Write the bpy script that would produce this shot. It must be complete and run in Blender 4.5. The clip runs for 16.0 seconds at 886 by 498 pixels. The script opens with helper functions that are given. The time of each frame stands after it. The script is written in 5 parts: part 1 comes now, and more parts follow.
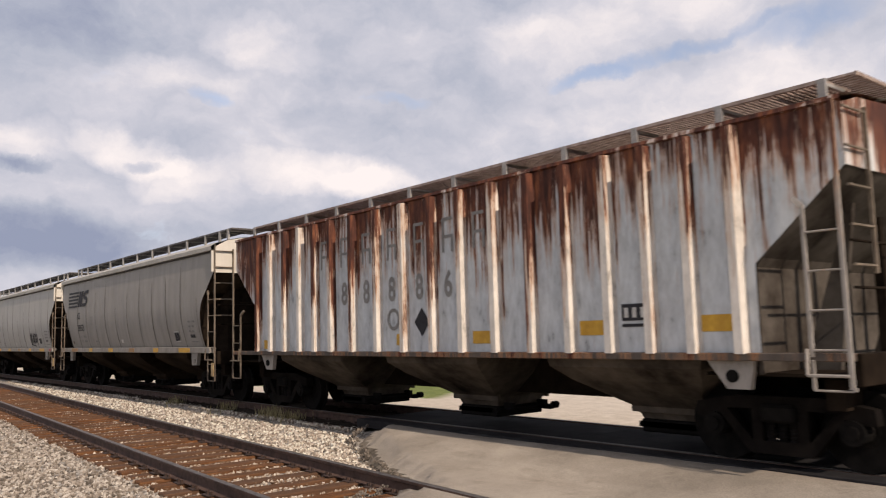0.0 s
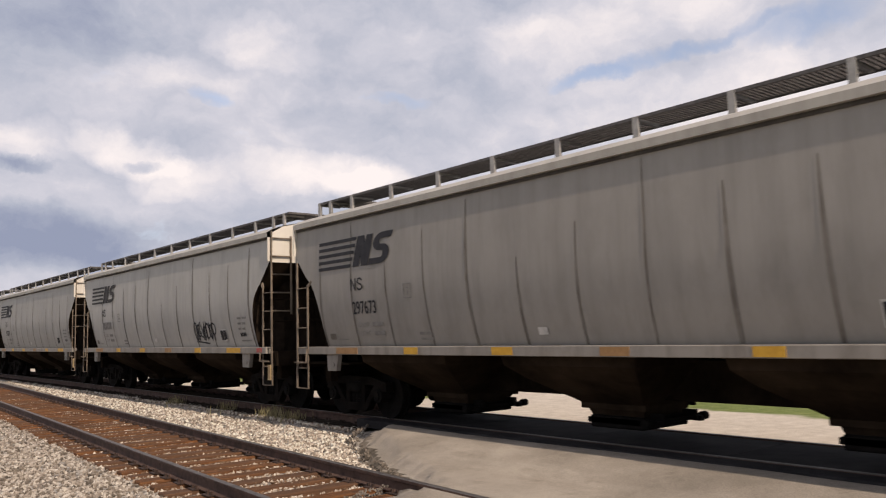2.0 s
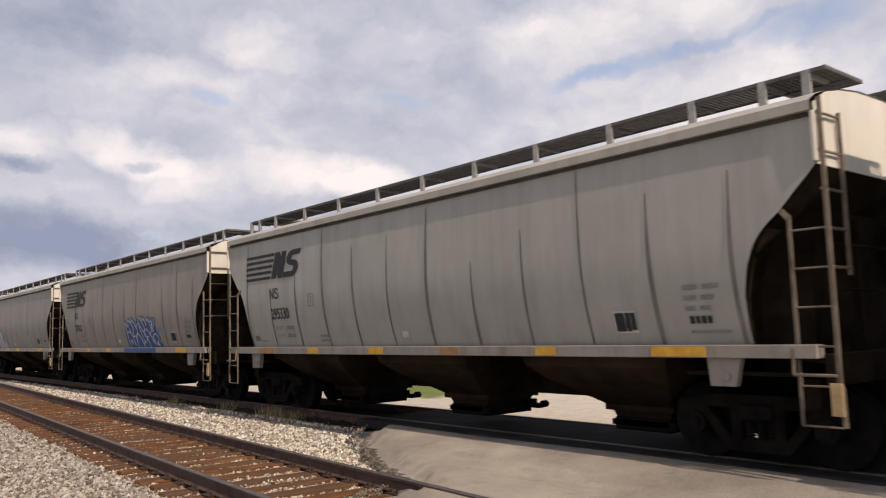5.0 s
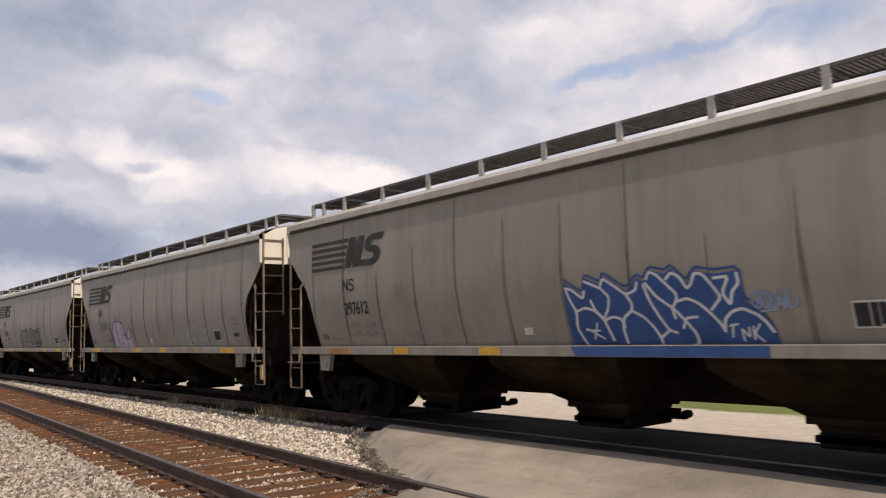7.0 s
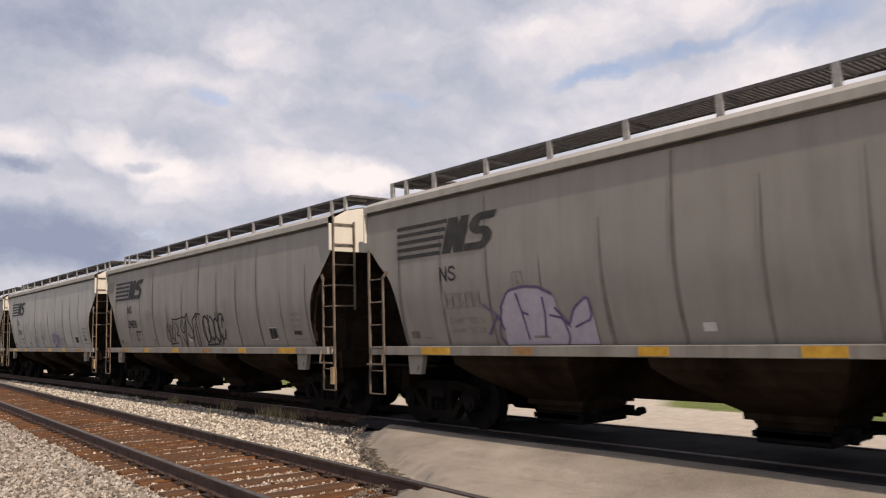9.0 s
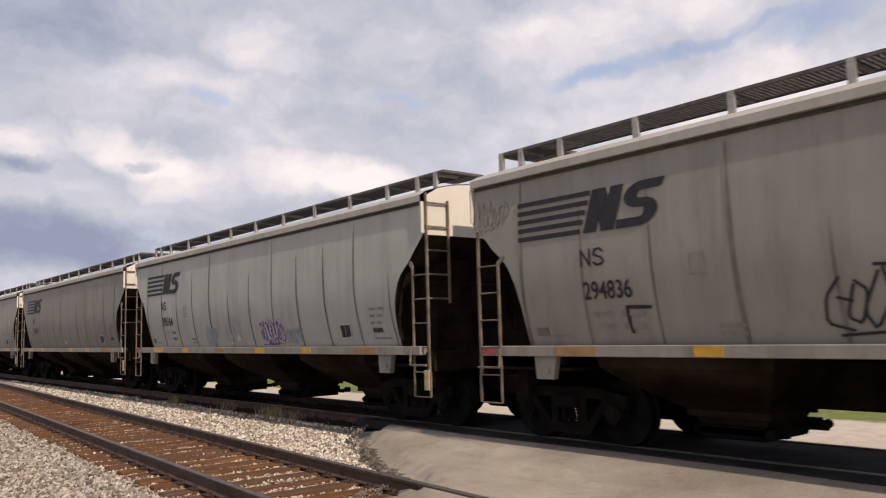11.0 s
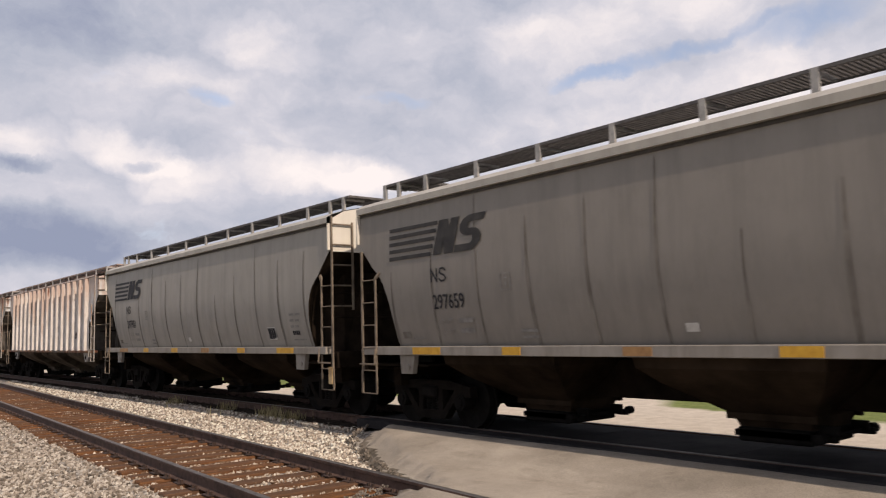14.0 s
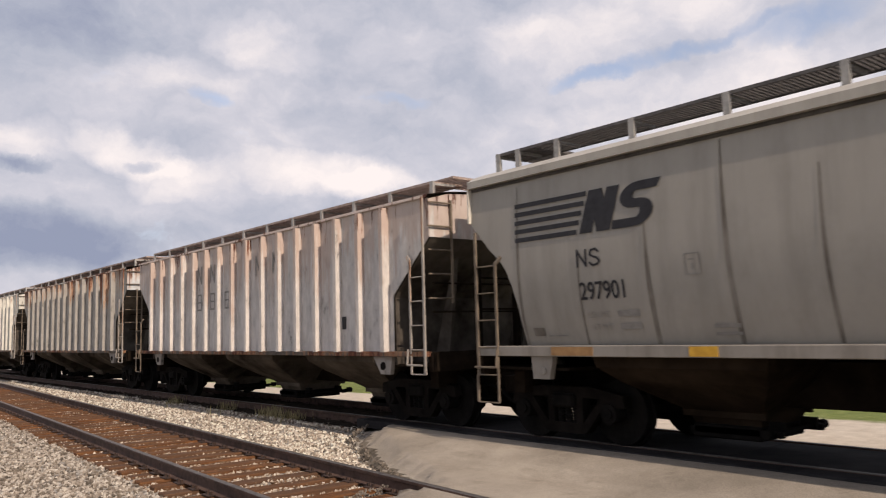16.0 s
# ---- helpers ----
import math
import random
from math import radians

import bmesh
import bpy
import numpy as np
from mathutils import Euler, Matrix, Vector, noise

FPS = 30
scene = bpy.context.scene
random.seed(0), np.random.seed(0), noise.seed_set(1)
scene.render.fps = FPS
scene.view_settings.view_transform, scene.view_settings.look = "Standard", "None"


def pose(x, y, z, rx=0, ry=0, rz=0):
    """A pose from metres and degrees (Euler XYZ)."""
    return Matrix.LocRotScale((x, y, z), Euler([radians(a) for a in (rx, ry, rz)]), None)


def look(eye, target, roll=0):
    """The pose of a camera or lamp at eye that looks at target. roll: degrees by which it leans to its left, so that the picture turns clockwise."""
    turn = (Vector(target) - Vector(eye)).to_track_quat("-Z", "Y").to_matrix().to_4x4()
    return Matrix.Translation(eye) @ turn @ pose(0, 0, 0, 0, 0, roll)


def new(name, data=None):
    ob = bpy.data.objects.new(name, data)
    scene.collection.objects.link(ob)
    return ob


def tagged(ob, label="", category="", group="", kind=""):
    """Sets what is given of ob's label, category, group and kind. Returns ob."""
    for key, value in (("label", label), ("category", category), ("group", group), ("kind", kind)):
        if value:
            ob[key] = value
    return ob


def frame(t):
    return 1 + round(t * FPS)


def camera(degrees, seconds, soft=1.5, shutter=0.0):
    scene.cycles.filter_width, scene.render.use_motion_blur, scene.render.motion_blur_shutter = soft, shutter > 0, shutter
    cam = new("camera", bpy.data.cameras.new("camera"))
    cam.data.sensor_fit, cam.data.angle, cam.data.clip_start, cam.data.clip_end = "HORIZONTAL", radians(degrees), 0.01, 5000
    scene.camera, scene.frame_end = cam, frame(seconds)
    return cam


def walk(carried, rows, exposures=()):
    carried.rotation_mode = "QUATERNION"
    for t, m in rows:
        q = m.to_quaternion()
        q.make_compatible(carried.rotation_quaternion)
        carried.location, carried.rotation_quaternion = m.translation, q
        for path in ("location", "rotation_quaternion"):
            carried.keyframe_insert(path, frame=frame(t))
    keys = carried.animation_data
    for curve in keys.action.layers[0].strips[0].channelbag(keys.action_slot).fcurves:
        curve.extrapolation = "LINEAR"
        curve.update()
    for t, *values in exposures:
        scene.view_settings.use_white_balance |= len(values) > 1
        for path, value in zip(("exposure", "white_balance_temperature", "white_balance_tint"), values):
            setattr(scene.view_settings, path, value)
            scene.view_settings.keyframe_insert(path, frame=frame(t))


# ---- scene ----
cam = camera(58.74, 16.0, soft=1.15, shutter=0.12)
EYE = (0.0, 0.0, 1.856)
walk(cam, [(0.0, pose(*EYE, 95.966, 1.574, -39.486)), (16.0, pose(*EYE, 95.966, 1.574, -39.486))],
     [(0.0, 0.0, 6500, 16), (16.0, 0.0, 6500, 16)])

# ---- plan in metres: y runs along the train's track, the train rolls towards -y ----
TRAIN_X = 9.30            # centre line of the train's track
RAIL_TOP = 0.312         # the train's track lies higher than the near one
RISE = 0.142
SPEED = 8.62
PITCH = 14.43            # coupled length of one wagon
FIRST = 9.92             # y of the first wagon's centre at 0 s
WAGONS = 13
SLACK = (-0.06, -0.05, -0.07, 0.0, 0.02, 0.09, 0.12, 0.18, 0.12, -0.01, -0.09, -0.09, -0.09)   # how far each wagon stands from the even pitch
HALF = 6.82              # half length of a wagon body
NEAR_X, NEAR_SLOPE = 4.392, 0.048   # centre line of the near track: x = NEAR_X + NEAR_SLOPE * y
HEAD = 0.82             # rail head from its track's centre line
SIDE = -1.0              # local side that faces the camera


def near_x(y):
    return NEAR_X + NEAR_SLOPE * y


# ---- world and sun ----
SUN_EL, SUN_AZ = radians(36), radians(186)
world = bpy.data.worlds.new("cloudy_sky")
scene.world = world
world.use_nodes = True
W = world.node_tree
W.nodes.clear()


def wnode(kind, **values):
    n = W.nodes.new(kind)
    for k, val in values.items():
        n.inputs[k].default_value = val
    return n


sky = W.nodes.new("ShaderNodeTexSky")
sky.sky_type, sky.sun_disc = "NISHITA", False
sky.sun_elevation, sky.sun_rotation = SUN_EL, SUN_AZ
skyc = W.nodes.new("ShaderNodeVectorMath")
skyc.operation = "SCALE"
skyc.inputs["Scale"].default_value = 0.15
W.links.new(sky.outputs[0], skyc.inputs[0])
coord = W.nodes.new("ShaderNodeTexCoord")
# ragged cloud edges: directions shifted by a fine noise
wisp = W.nodes.new("ShaderNodeTexNoise")
wisp.inputs["Scale"].default_value, wisp.inputs["Detail"].default_value, wisp.inputs["Roughness"].default_value = 9.0, 6.0, 0.6
W.links.new(coord.outputs["Generated"], wisp.inputs["Vector"])
off = W.nodes.new("ShaderNodeVectorMath")
off.operation = "MULTIPLY_ADD"
off.inputs[1].default_value, off.inputs[2].default_value = (0.09, 0.09, 0.07), (-0.045, -0.045, -0.035)
W.links.new(wisp.outputs["Color"], off.inputs[0])
torn = W.nodes.new("ShaderNodeVectorMath")
W.links.new(coord.outputs["Generated"], torn.inputs[0])
W.links.new(off.outputs[0], torn.inputs[1])
direction = torn.outputs[0]


def wmath(op, a, b=None, clamp=False):
    n = W.nodes.new("ShaderNodeMath")
    n.operation, n.use_clamp = op, clamp
    for i, q in enumerate((a, b)):
        if q is None:
            continue
        if isinstance(q, (int, float)):
            n.inputs[i].default_value = q
        else:
            W.links.new(q, n.inputs[i])
    return n.outputs[0]


def wnoise(scale, detail, rough, stretch, shift=(0, 0, 0)):
    m = W.nodes.new("ShaderNodeMapping")
    m.inputs["Scale"].default_value, m.inputs["Location"].default_value = stretch, shift
    W.links.new(direction, m.inputs[0])
    n = wnode("ShaderNodeTexNoise", Scale=scale, Detail=detail, Roughness=rough)
    W.links.new(m.outputs[0], n.inputs["Vector"])
    return n.outputs[0]


def wramp(value, stops):
    r = W.nodes.new("ShaderNodeValToRGB")
    W.links.new(value, r.inputs[0])
    e = r.color_ramp.elements
    while len(e) < len(stops):
        e.new(0.5)
    for el, (p, c) in zip(e, stops):
        el.position, el.color = p, (*c, 1)
    return r.outputs[0]


def wspot(az, el, wide, high, tilt=0.0):
    """A soft oval of cloud or clear sky round a direction (degrees from +y towards +x, and above the horizon)."""
    a, e = radians(az), radians(el)
    c = Vector((math.sin(a) * math.cos(e), math.cos(a) * math.cos(e), math.sin(e)))
    r = Vector((math.cos(a), -math.sin(a), 0))
    u = r.cross(c)
    r, u = r * math.cos(radians(tilt)) + u * math.sin(radians(tilt)), u * math.cos(radians(tilt)) - r * math.sin(radians(tilt))
    out = []
    for axis, size in ((r, wide), (u, high)):
        d = W.nodes.new("ShaderNodeVectorMath")
        d.operation = "DOT_PRODUCT"
        W.links.new(direction, d.inputs[0])
        d.inputs[1].default_value = axis
        v = wmath("SUBTRACT", d.outputs["Value"], axis.dot(c))
        v = wmath("DIVIDE", v, radians(size))
        out.append(wmath("MULTIPLY", v, v))
    s = wmath("ADD", out[0], out[1])
    front = W.nodes.new("ShaderNodeVectorMath")
    front.operation = "DOT_PRODUCT"
    W.links.new(direction, front.inputs[0])
    front.inputs[1].default_value = c
    s = wmath("SUBTRACT", 1.0, s, True)
    return wmath("MULTIPLY", s, wmath("GREATER_THAN", front.outputs["Value"], 0.0))


def total(*terms):
    acc = terms[0]
    for q in terms[1:]:
        acc = wmath("ADD", acc, q)
    return acc


def part_of(x, k):
    return wmath("MULTIPLY", x, k)


big = wnoise(4.0, 7, 0.55, (1, 1, 1.9))
fine = wnoise(11.0, 9, 0.6, (1, 1, 1.7), (3, 1, 0))
light = total(part_of(big, 0.55), part_of(fine, 0.42), 0.15,
              part_of(wspot(11.0, 13.0, 3.6, 1.5), 0.20), part_of(wspot(17.8, 12.7, 4.4, 1.6, -12), 0.28), part_of(wspot(21.0, 11.0, 3.6, 1.8), 0.22), part_of(wspot(30.5, 11.4, 7.0, 1.9, -6), 0.26), part_of(wspot(34.0, 10.6, 3.5, 1.3), 0.16),
              part_of(wspot(27.5, 20.2, 5.0, 1.9, -8), 0.17), part_of(wspot(20.5, 18.0, 5.0, 1.4), 0.09), part_of(wspot(36.5, 20.6, 5.0, 1.4), 0.08),
              part_of(wspot(46.8, 14.2, 12.0, 4.5), 0.10), part_of(wspot(54.0, 21.6, 14.0, 3.0, 10), 0.16), part_of(wspot(64.0, 14.5, 12.0, 4.0), 0.14),
              part_of(wspot(12.5, 6.6, 13.5, 2.6), -0.27), part_of(wspot(27.0, 8.0, 10.0, 2.0), -0.10), part_of(wspot(12.0, 19.8, 8.5, 4.2), -0.14), part_of(wspot(41.0, 23.5, 12.0, 2.2), -0.08),
              part_of(wspot(19.0, 12.1, 1.3, 0.5), -0.24), part_of(wspot(11.0, 11.5, 2.2, 0.7), -0.22), part_of(wspot(34.7, 15.0, 7.8, 2.0), -0.05))
cloud = wramp(light, [(0.36, (0.30, 0.345, 0.455)), (0.52, (0.46, 0.50, 0.575)), (0.68, (0.64, 0.65, 0.695)), (0.90, (0.98, 0.92, 0.87))])
clear = total(part_of(wspot(54.8, 18.4, 6.6, 0.95, 9), 0.62), part_of(wspot(49.8, 17.7, 3.6, 0.8, 5), 0.36), part_of(wspot(66.0, 19.3, 5.2, 1.5, 10), 0.62), part_of(wspot(60.5, 19.4, 5.0, 0.8, 12), 0.42), part_of(wspot(22.6, 16.4, 1.9, 0.75, -12), 0.48),
              part_of(wspot(37.0, 16.5, 3.2, 0.7, -12), 0.42), part_of(wspot(44.0, 16.3, 4.6, 0.8), 0.22), part_of(fine, 1.25), part_of(big, 0.45))
hole = wramp(wmath("MULTIPLY", clear, 0.5), [(0.52, (0, 0, 0)), (0.78, (0.62, 0.62, 0.62))])
mix = W.nodes.new("ShaderNodeMix")
mix.data_type = "RGBA"
W.links.new(hole, mix.inputs[0])
W.links.new(cloud, mix.inputs[6])
W.links.new(skyc.outputs[0], mix.inputs[7])
bg = W.nodes.new("ShaderNodeBackground")
bg.inputs["Strength"].default_value = 1.0
W.links.new(mix.outputs[2], bg.inputs[0])
wout = W.nodes.new("ShaderNodeOutputWorld")
W.links.new(bg.outputs[0], wout.inputs[0])

sun = new("sun", bpy.data.lights.new("sun", "SUN"))
sun.data.energy, sun.data.angle, sun.data.color = 4.2, radians(0.8), (1.0, 0.85, 0.66)
sun.matrix_world = look((-0.90, -math.cos(SUN_EL) * 10, math.sin(SUN_EL) * 10), (0, 0, 0))


# ---- materials ----
def material(name, build, rough=0.7, metal=0.0, spec=0.4):
    m = bpy.data.materials.new(name)
    m.use_nodes = True
    t = m.node_tree
    b = t.nodes["Principled BSDF"]
    b.inputs["Roughness"].default_value = rough
    b.inputs["Metallic"].default_value = metal
    b.inputs["Specular IOR Level"].default_value = spec
    build(t, b)
    return m


def tex(t, scale, detail=5, rough=0.6, stretch=(1, 1, 1), shift=(0, 0, 0), space="Object"):
    c = t.nodes.new("ShaderNodeTexCoord")
    m = t.nodes.new("ShaderNodeMapping")
    m.inputs["Scale"].default_value, m.inputs["Location"].default_value = stretch, shift
    own = t.nodes.new("ShaderNodeVectorMath")
    own.operation = "SCALE"
    own.inputs[0].default_value = (37, 53, 71)
    t.links.new(t.nodes.new("ShaderNodeObjectInfo").outputs["Random"], own.inputs["Scale"])
    add = t.nodes.new("ShaderNodeVectorMath")
    t.links.new(c.outputs[space], add.inputs[0])
    t.links.new(own.outputs[0], add.inputs[1])
    t.links.new(add.outputs[0], m.inputs[0])
    n = t.nodes.new("ShaderNodeTexNoise")
    n.inputs["Scale"].default_value, n.inputs["Detail"].default_value, n.inputs["Roughness"].default_value = scale, detail, rough
    t.links.new(m.outputs[0], n.inputs["Vector"])
    return n.outputs[0]


def ramp(t, value, stops):
    r = t.nodes.new("ShaderNodeValToRGB")
    t.links.new(value, r.inputs[0])
    e = r.color_ramp.elements
    while len(e) < len(stops):
        e.new(0.5)
    for el, (p, c) in zip(e, stops):
        el.position, el.color = p, (*c, 1)
    return r.outputs[0]


def blend(t, fac, a, b, kind="MIX"):
    n = t.nodes.new("ShaderNodeMix")
    n.data_type, n.blend_type = "RGBA", kind
    for i, q in ((0, fac), (6, a), (7, b)):
        if isinstance(q, (int, float)):
            n.inputs[i].default_value = q
        elif isinstance(q, tuple):
            n.inputs[i].default_value = (*q, 1)
        else:
            t.links.new(q, n.inputs[i])
    return n.outputs[2]


def calc(t, op, a, b=None, clamp=False):
    n = t.nodes.new("ShaderNodeMath")
    n.operation, n.use_clamp = op, clamp
    for i, q in enumerate((a, b)):
        if q is None:
            continue
        if isinstance(q, (int, float)):
            n.inputs[i].default_value = q
        else:
            t.links.new(q, n.inputs[i])
    return n.outputs[0]


def height(t, axis="Z"):
    c = t.nodes.new("ShaderNodeTexCoord")
    s = t.nodes.new("ShaderNodeSeparateXYZ")
    t.links.new(c.outputs["Object"], s.inputs[0])
    return s.outputs[axis]


def bump(t, b, value, strength=0.3, distance=0.01):
    n = t.nodes.new("ShaderNodeBump")
    n.inputs["Strength"].default_value, n.inputs["Distance"].default_value = strength, distance
    t.links.new(value, n.inputs["Height"])
    t.links.new(n.outputs[0], b.inputs["Normal"])


def random_of(t):
    return t.nodes.new("ShaderNodeObjectInfo").outputs["Random"]


def simple(name, dark, lightc, scale=6, rough=0.7, metal=0.0, stretch=(1, 1, 1), strength=0.25, distance=0.004, spec=0.35):
    def build(t, b):
        n = tex(t, scale, 7, 0.65, stretch)
        t.links.new(ramp(t, n, [(0.3, dark), (0.7, lightc)]), b.inputs["Base Color"])
        bump(t, b, tex(t, scale * 6, 4, 0.6, stretch), strength, distance)
    return material(name, build, rough, metal, spec)


def hopper_paint(name, base, dirt, grime=0.5):
    """Weathered enamel: vertical rain streaks, dust towards the sill, faint blotches."""
    def build(t, b):
        blot = tex(t, 0.9, 5, 0.6)
        streak = tex(t, 1.0, 6, 0.65, (3.2, 3.2, 0.30))
        fine = tex(t, 1.0, 4, 0.7, (30, 30, 1.2))
        c = blend(t, ramp(t, blot, [(0.35, (0, 0, 0)), (0.7, (1, 1, 1))]), tuple(x * 0.90 for x in base), base)
        c = blend(t, calc(t, "MULTIPLY", ramp(t, streak, [(0.45, (0, 0, 0)), (0.75, (1, 1, 1))]), grime), c, dirt)
        c = blend(t, calc(t, "MULTIPLY", ramp(t, fine, [(0.5, (0, 0, 0)), (0.8, (1, 1, 1))]), grime * 0.2), c, dirt)
        c = blend(t, calc(t, "MULTIPLY", ramp(t, tex(t, 2.6, 8, 0.7, (1, 1, 0.7)), [(0.5, (0, 0, 0)), (0.72, (1, 1, 1))]), grime * 0.5), c, dirt)
        t.links.new(c, b.inputs["Base Color"])
        bump(t, b, tex(t, 0.8, 2, 0.5, (1, 1.4, 0.6)), 0.35, 0.03)
    return material(name, build, 0.55, 0, 0.35)


def rusty_paint(name, base, amount, top=4.03, reach=1.7, dry=0.0, stain_col=(0.40, 0.20, 0.095)):
    """Chalky white paint eaten by rust that runs down from the eaves."""
    def build(t, b):
        z = height(t)
        down = calc(t, "DIVIDE", calc(t, "SUBTRACT", top, z), reach)
        streak = tex(t, 1.0, 7, 0.7, (5, 5, 0.30))
        fine = tex(t, 1.0, 6, 0.7, (22, 22, 0.8))
        patch = tex(t, 1.6, 6, 0.65)
        field = calc(t, "ADD", calc(t, "MULTIPLY", streak, 1.5), calc(t, "MULTIPLY", fine, 1.0))
        field = calc(t, "ADD", field, calc(t, "MULTIPLY", patch, 0.45))
        field = calc(t, "SUBTRACT", field, calc(t, "MULTIPLY", down, 0.55))
        field = calc(t, "ADD", field, calc(t, "MULTIPLY", calc(t, "SUBTRACT", tex(t, 0.55, 3, 0.5, (1, 1, 0.2)), 0.5), 1.1))
        field = calc(t, "ADD", field, amount - 0.40)
        rust = ramp(t, calc(t, "SUBTRACT", field, 0.72 + dry), [(0.20, (0, 0, 0)), (0.27, (1, 1, 1))])
        stain = ramp(t, calc(t, "SUBTRACT", field, 0.72), [(0.06, (0, 0, 0)), (0.22, (0.7, 0.7, 0.7))])
        rcol = ramp(t, tex(t, 3.0, 6, 0.7, (4, 4, 0.6)), [(0.30, (0.022, 0.010, 0.009)), (0.48, (0.075, 0.026, 0.017)), (0.60, (0.15, 0.052, 0.027)), (0.74, (0.34, 0.13, 0.05))])
        pale = ramp(t, tex(t, 3.0, 8, 0.72, (2, 2, 0.8)), [(0.30, tuple(q * 0.30 for q in base)), (0.40, tuple(q * 0.74 for q in base)), (0.62, base)])
        c = blend(t, stain, pale, stain_col)
        c = blend(t, rust, c, rcol)
        t.links.new(c, b.inputs["Base Color"])
        bump(t, b, calc(t, "ADD", tex(t, 25, 5, 0.7), rust), 0.3, 0.004)
    return material(name, build, 0.75, 0, 0.25)


GREYS = {k: hopper_paint("grey_wagon_paint", tuple(q * 0.93 for q in col), tuple(q * 0.47 for q in col), g) for k, (col, g) in {
    1: ((0.32, 0.30, 0.275), 0.45), 2: ((0.45, 0.435, 0.405), 0.4), 3: ((0.40, 0.385, 0.355), 0.4), 4: ((0.30, 0.27, 0.235), 0.5), 5: ((0.305, 0.28, 0.254), 0.4),
    6: ((0.305, 0.282, 0.255), 0.5), 7: ((0.44, 0.435, 0.41), 0.4), 8: ((0.25, 0.228, 0.205), 0.45), 9: ((0.335, 0.315, 0.285), 0.45)}.items()}
GREY_SILL = hopper_paint("grey_sill_paint", (0.27, 0.248, 0.22), (0.13, 0.11, 0.09), 0.8)
CREAM = hopper_paint("cream_end_paint", (0.62, 0.59, 0.53), (0.30, 0.25, 0.2), 0.25)
ROOF = hopper_paint("grey_roof_paint", (0.42, 0.395, 0.355), (0.21, 0.19, 0.165), 0.5)
# Bluish base: the skylight on the panels is put into this white.
WHITE_RUST = rusty_paint("rusted_white_paint", (0.58, 0.605, 0.625), 0.14, reach=1.9)
WHITE_WORN = rusty_paint("worn_white_paint", (0.56, 0.535, 0.52), 0.12, dry=0.30, stain_col=(0.43, 0.335, 0.29))
RIB_WORN = rusty_paint("worn_rib_paint", (0.64, 0.595, 0.56), 0.15, dry=0.33, stain_col=(0.42, 0.30, 0.245))
SILL_RUST = rusty_paint("rusted_sill_paint", (0.10, 0.082, 0.07), 0.0, 1.9)
LADDER_PALE = rusty_paint("rusted_ladder_paint", (0.36, 0.33, 0.30), -0.05, 4.03, 3.0)
GREY_WORN = rusty_paint("worn_grey_paint", (0.37, 0.35, 0.325), -0.12)
PALE_WORN = rusty_paint("worn_pale_paint", (0.66, 0.64, 0.58), -0.30)
# Paler, warmer base than WHITE_RUST: sun on the ribs put into the paint.
RIB_RUST = rusty_paint("rusted_sunlit_rib_paint", (0.72, 0.67, 0.61), 0.06, reach=2.9)
# UNDER, HOPPER, FRAME and DARK deepen the shade under the wagons by colour.
UNDER = simple("grimy_shade_dark_underframe", (0.006, 0.0045, 0.0035), (0.026, 0.019, 0.014), 2.2, 0.9, spec=0.02)
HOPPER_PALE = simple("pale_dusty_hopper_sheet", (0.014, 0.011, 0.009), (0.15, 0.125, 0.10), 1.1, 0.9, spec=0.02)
HOPPER = simple("dusty_shade_dark_hopper_sheet", (0.005, 0.0035, 0.0025), (0.046, 0.033, 0.023), 0.9, 0.9, spec=0.02)
# The shade between coupled wagons is put into this stained sheet's colour.
END_GREY = simple("stained_shade_dark_end_sheet", (0.02, 0.015, 0.012), (0.13, 0.115, 0.10), 1.3, 0.85, spec=0.04)
FRAME = simple("oily_shade_dark_steel", (0.004, 0.0035, 0.0033), (0.016, 0.0135, 0.012), 3, 0.85, spec=0.03)
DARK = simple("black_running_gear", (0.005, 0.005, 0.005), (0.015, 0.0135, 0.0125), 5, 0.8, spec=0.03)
STEEL = simple("worn_steel_tread", (0.09, 0.08, 0.075), (0.20, 0.18, 0.165), 9, 0.55, 0.7)
GRATE = simple("galvanised_grating", (0.06, 0.055, 0.055), (0.14, 0.13, 0.125), 12, 0.7, 0.3)
GRATE_RUST = simple("rusty_grating", (0.20, 0.15, 0.13), (0.42, 0.34, 0.30), 9, 0.8)
POST = simple("pale_bracket", (0.22, 0.215, 0.21), (0.40, 0.385, 0.37), 8, 0.65)
# Grime, darkened further against sun on ladders that stand in shade.
LADDER = simple("grimy_shaded_ladder_paint", (0.06, 0.047, 0.036), (0.23, 0.185, 0.14), 3.5, 0.75)
BLACK = simple("black_stencil_paint", (0.012, 0.012, 0.016), (0.03, 0.03, 0.036), 9, 0.7)
WORN_BLACK = simple("worn_black_stencil_paint", (0.018, 0.018, 0.02), (0.055, 0.052, 0.05), 5, 0.75)
FADED = simple("faded_stencil_paint", (0.16, 0.15, 0.145), (0.27, 0.26, 0.245), 9, 0.75)
SEAM = simple("dirty_weld_seam", (0.085, 0.072, 0.06), (0.23, 0.21, 0.185), 3, 0.8, 0, (1, 1, 0.6))
EAVE_SHADE = simple("eave_shade_strip", (0.035, 0.03, 0.026), (0.09, 0.08, 0.07), 4, 0.85)
RED = simple("faded_red_label", (0.30, 0.05, 0.045), (0.46, 0.10, 0.085), 9, 0.6)
YELLOW = simple("yellow_marker", (0.42, 0.22, 0.02), (0.62, 0.36, 0.04), 7, 0.5)
STEP = simple("worn_step_plate", (0.20, 0.13, 0.06), (0.48, 0.36, 0.20), 5, 0.7)
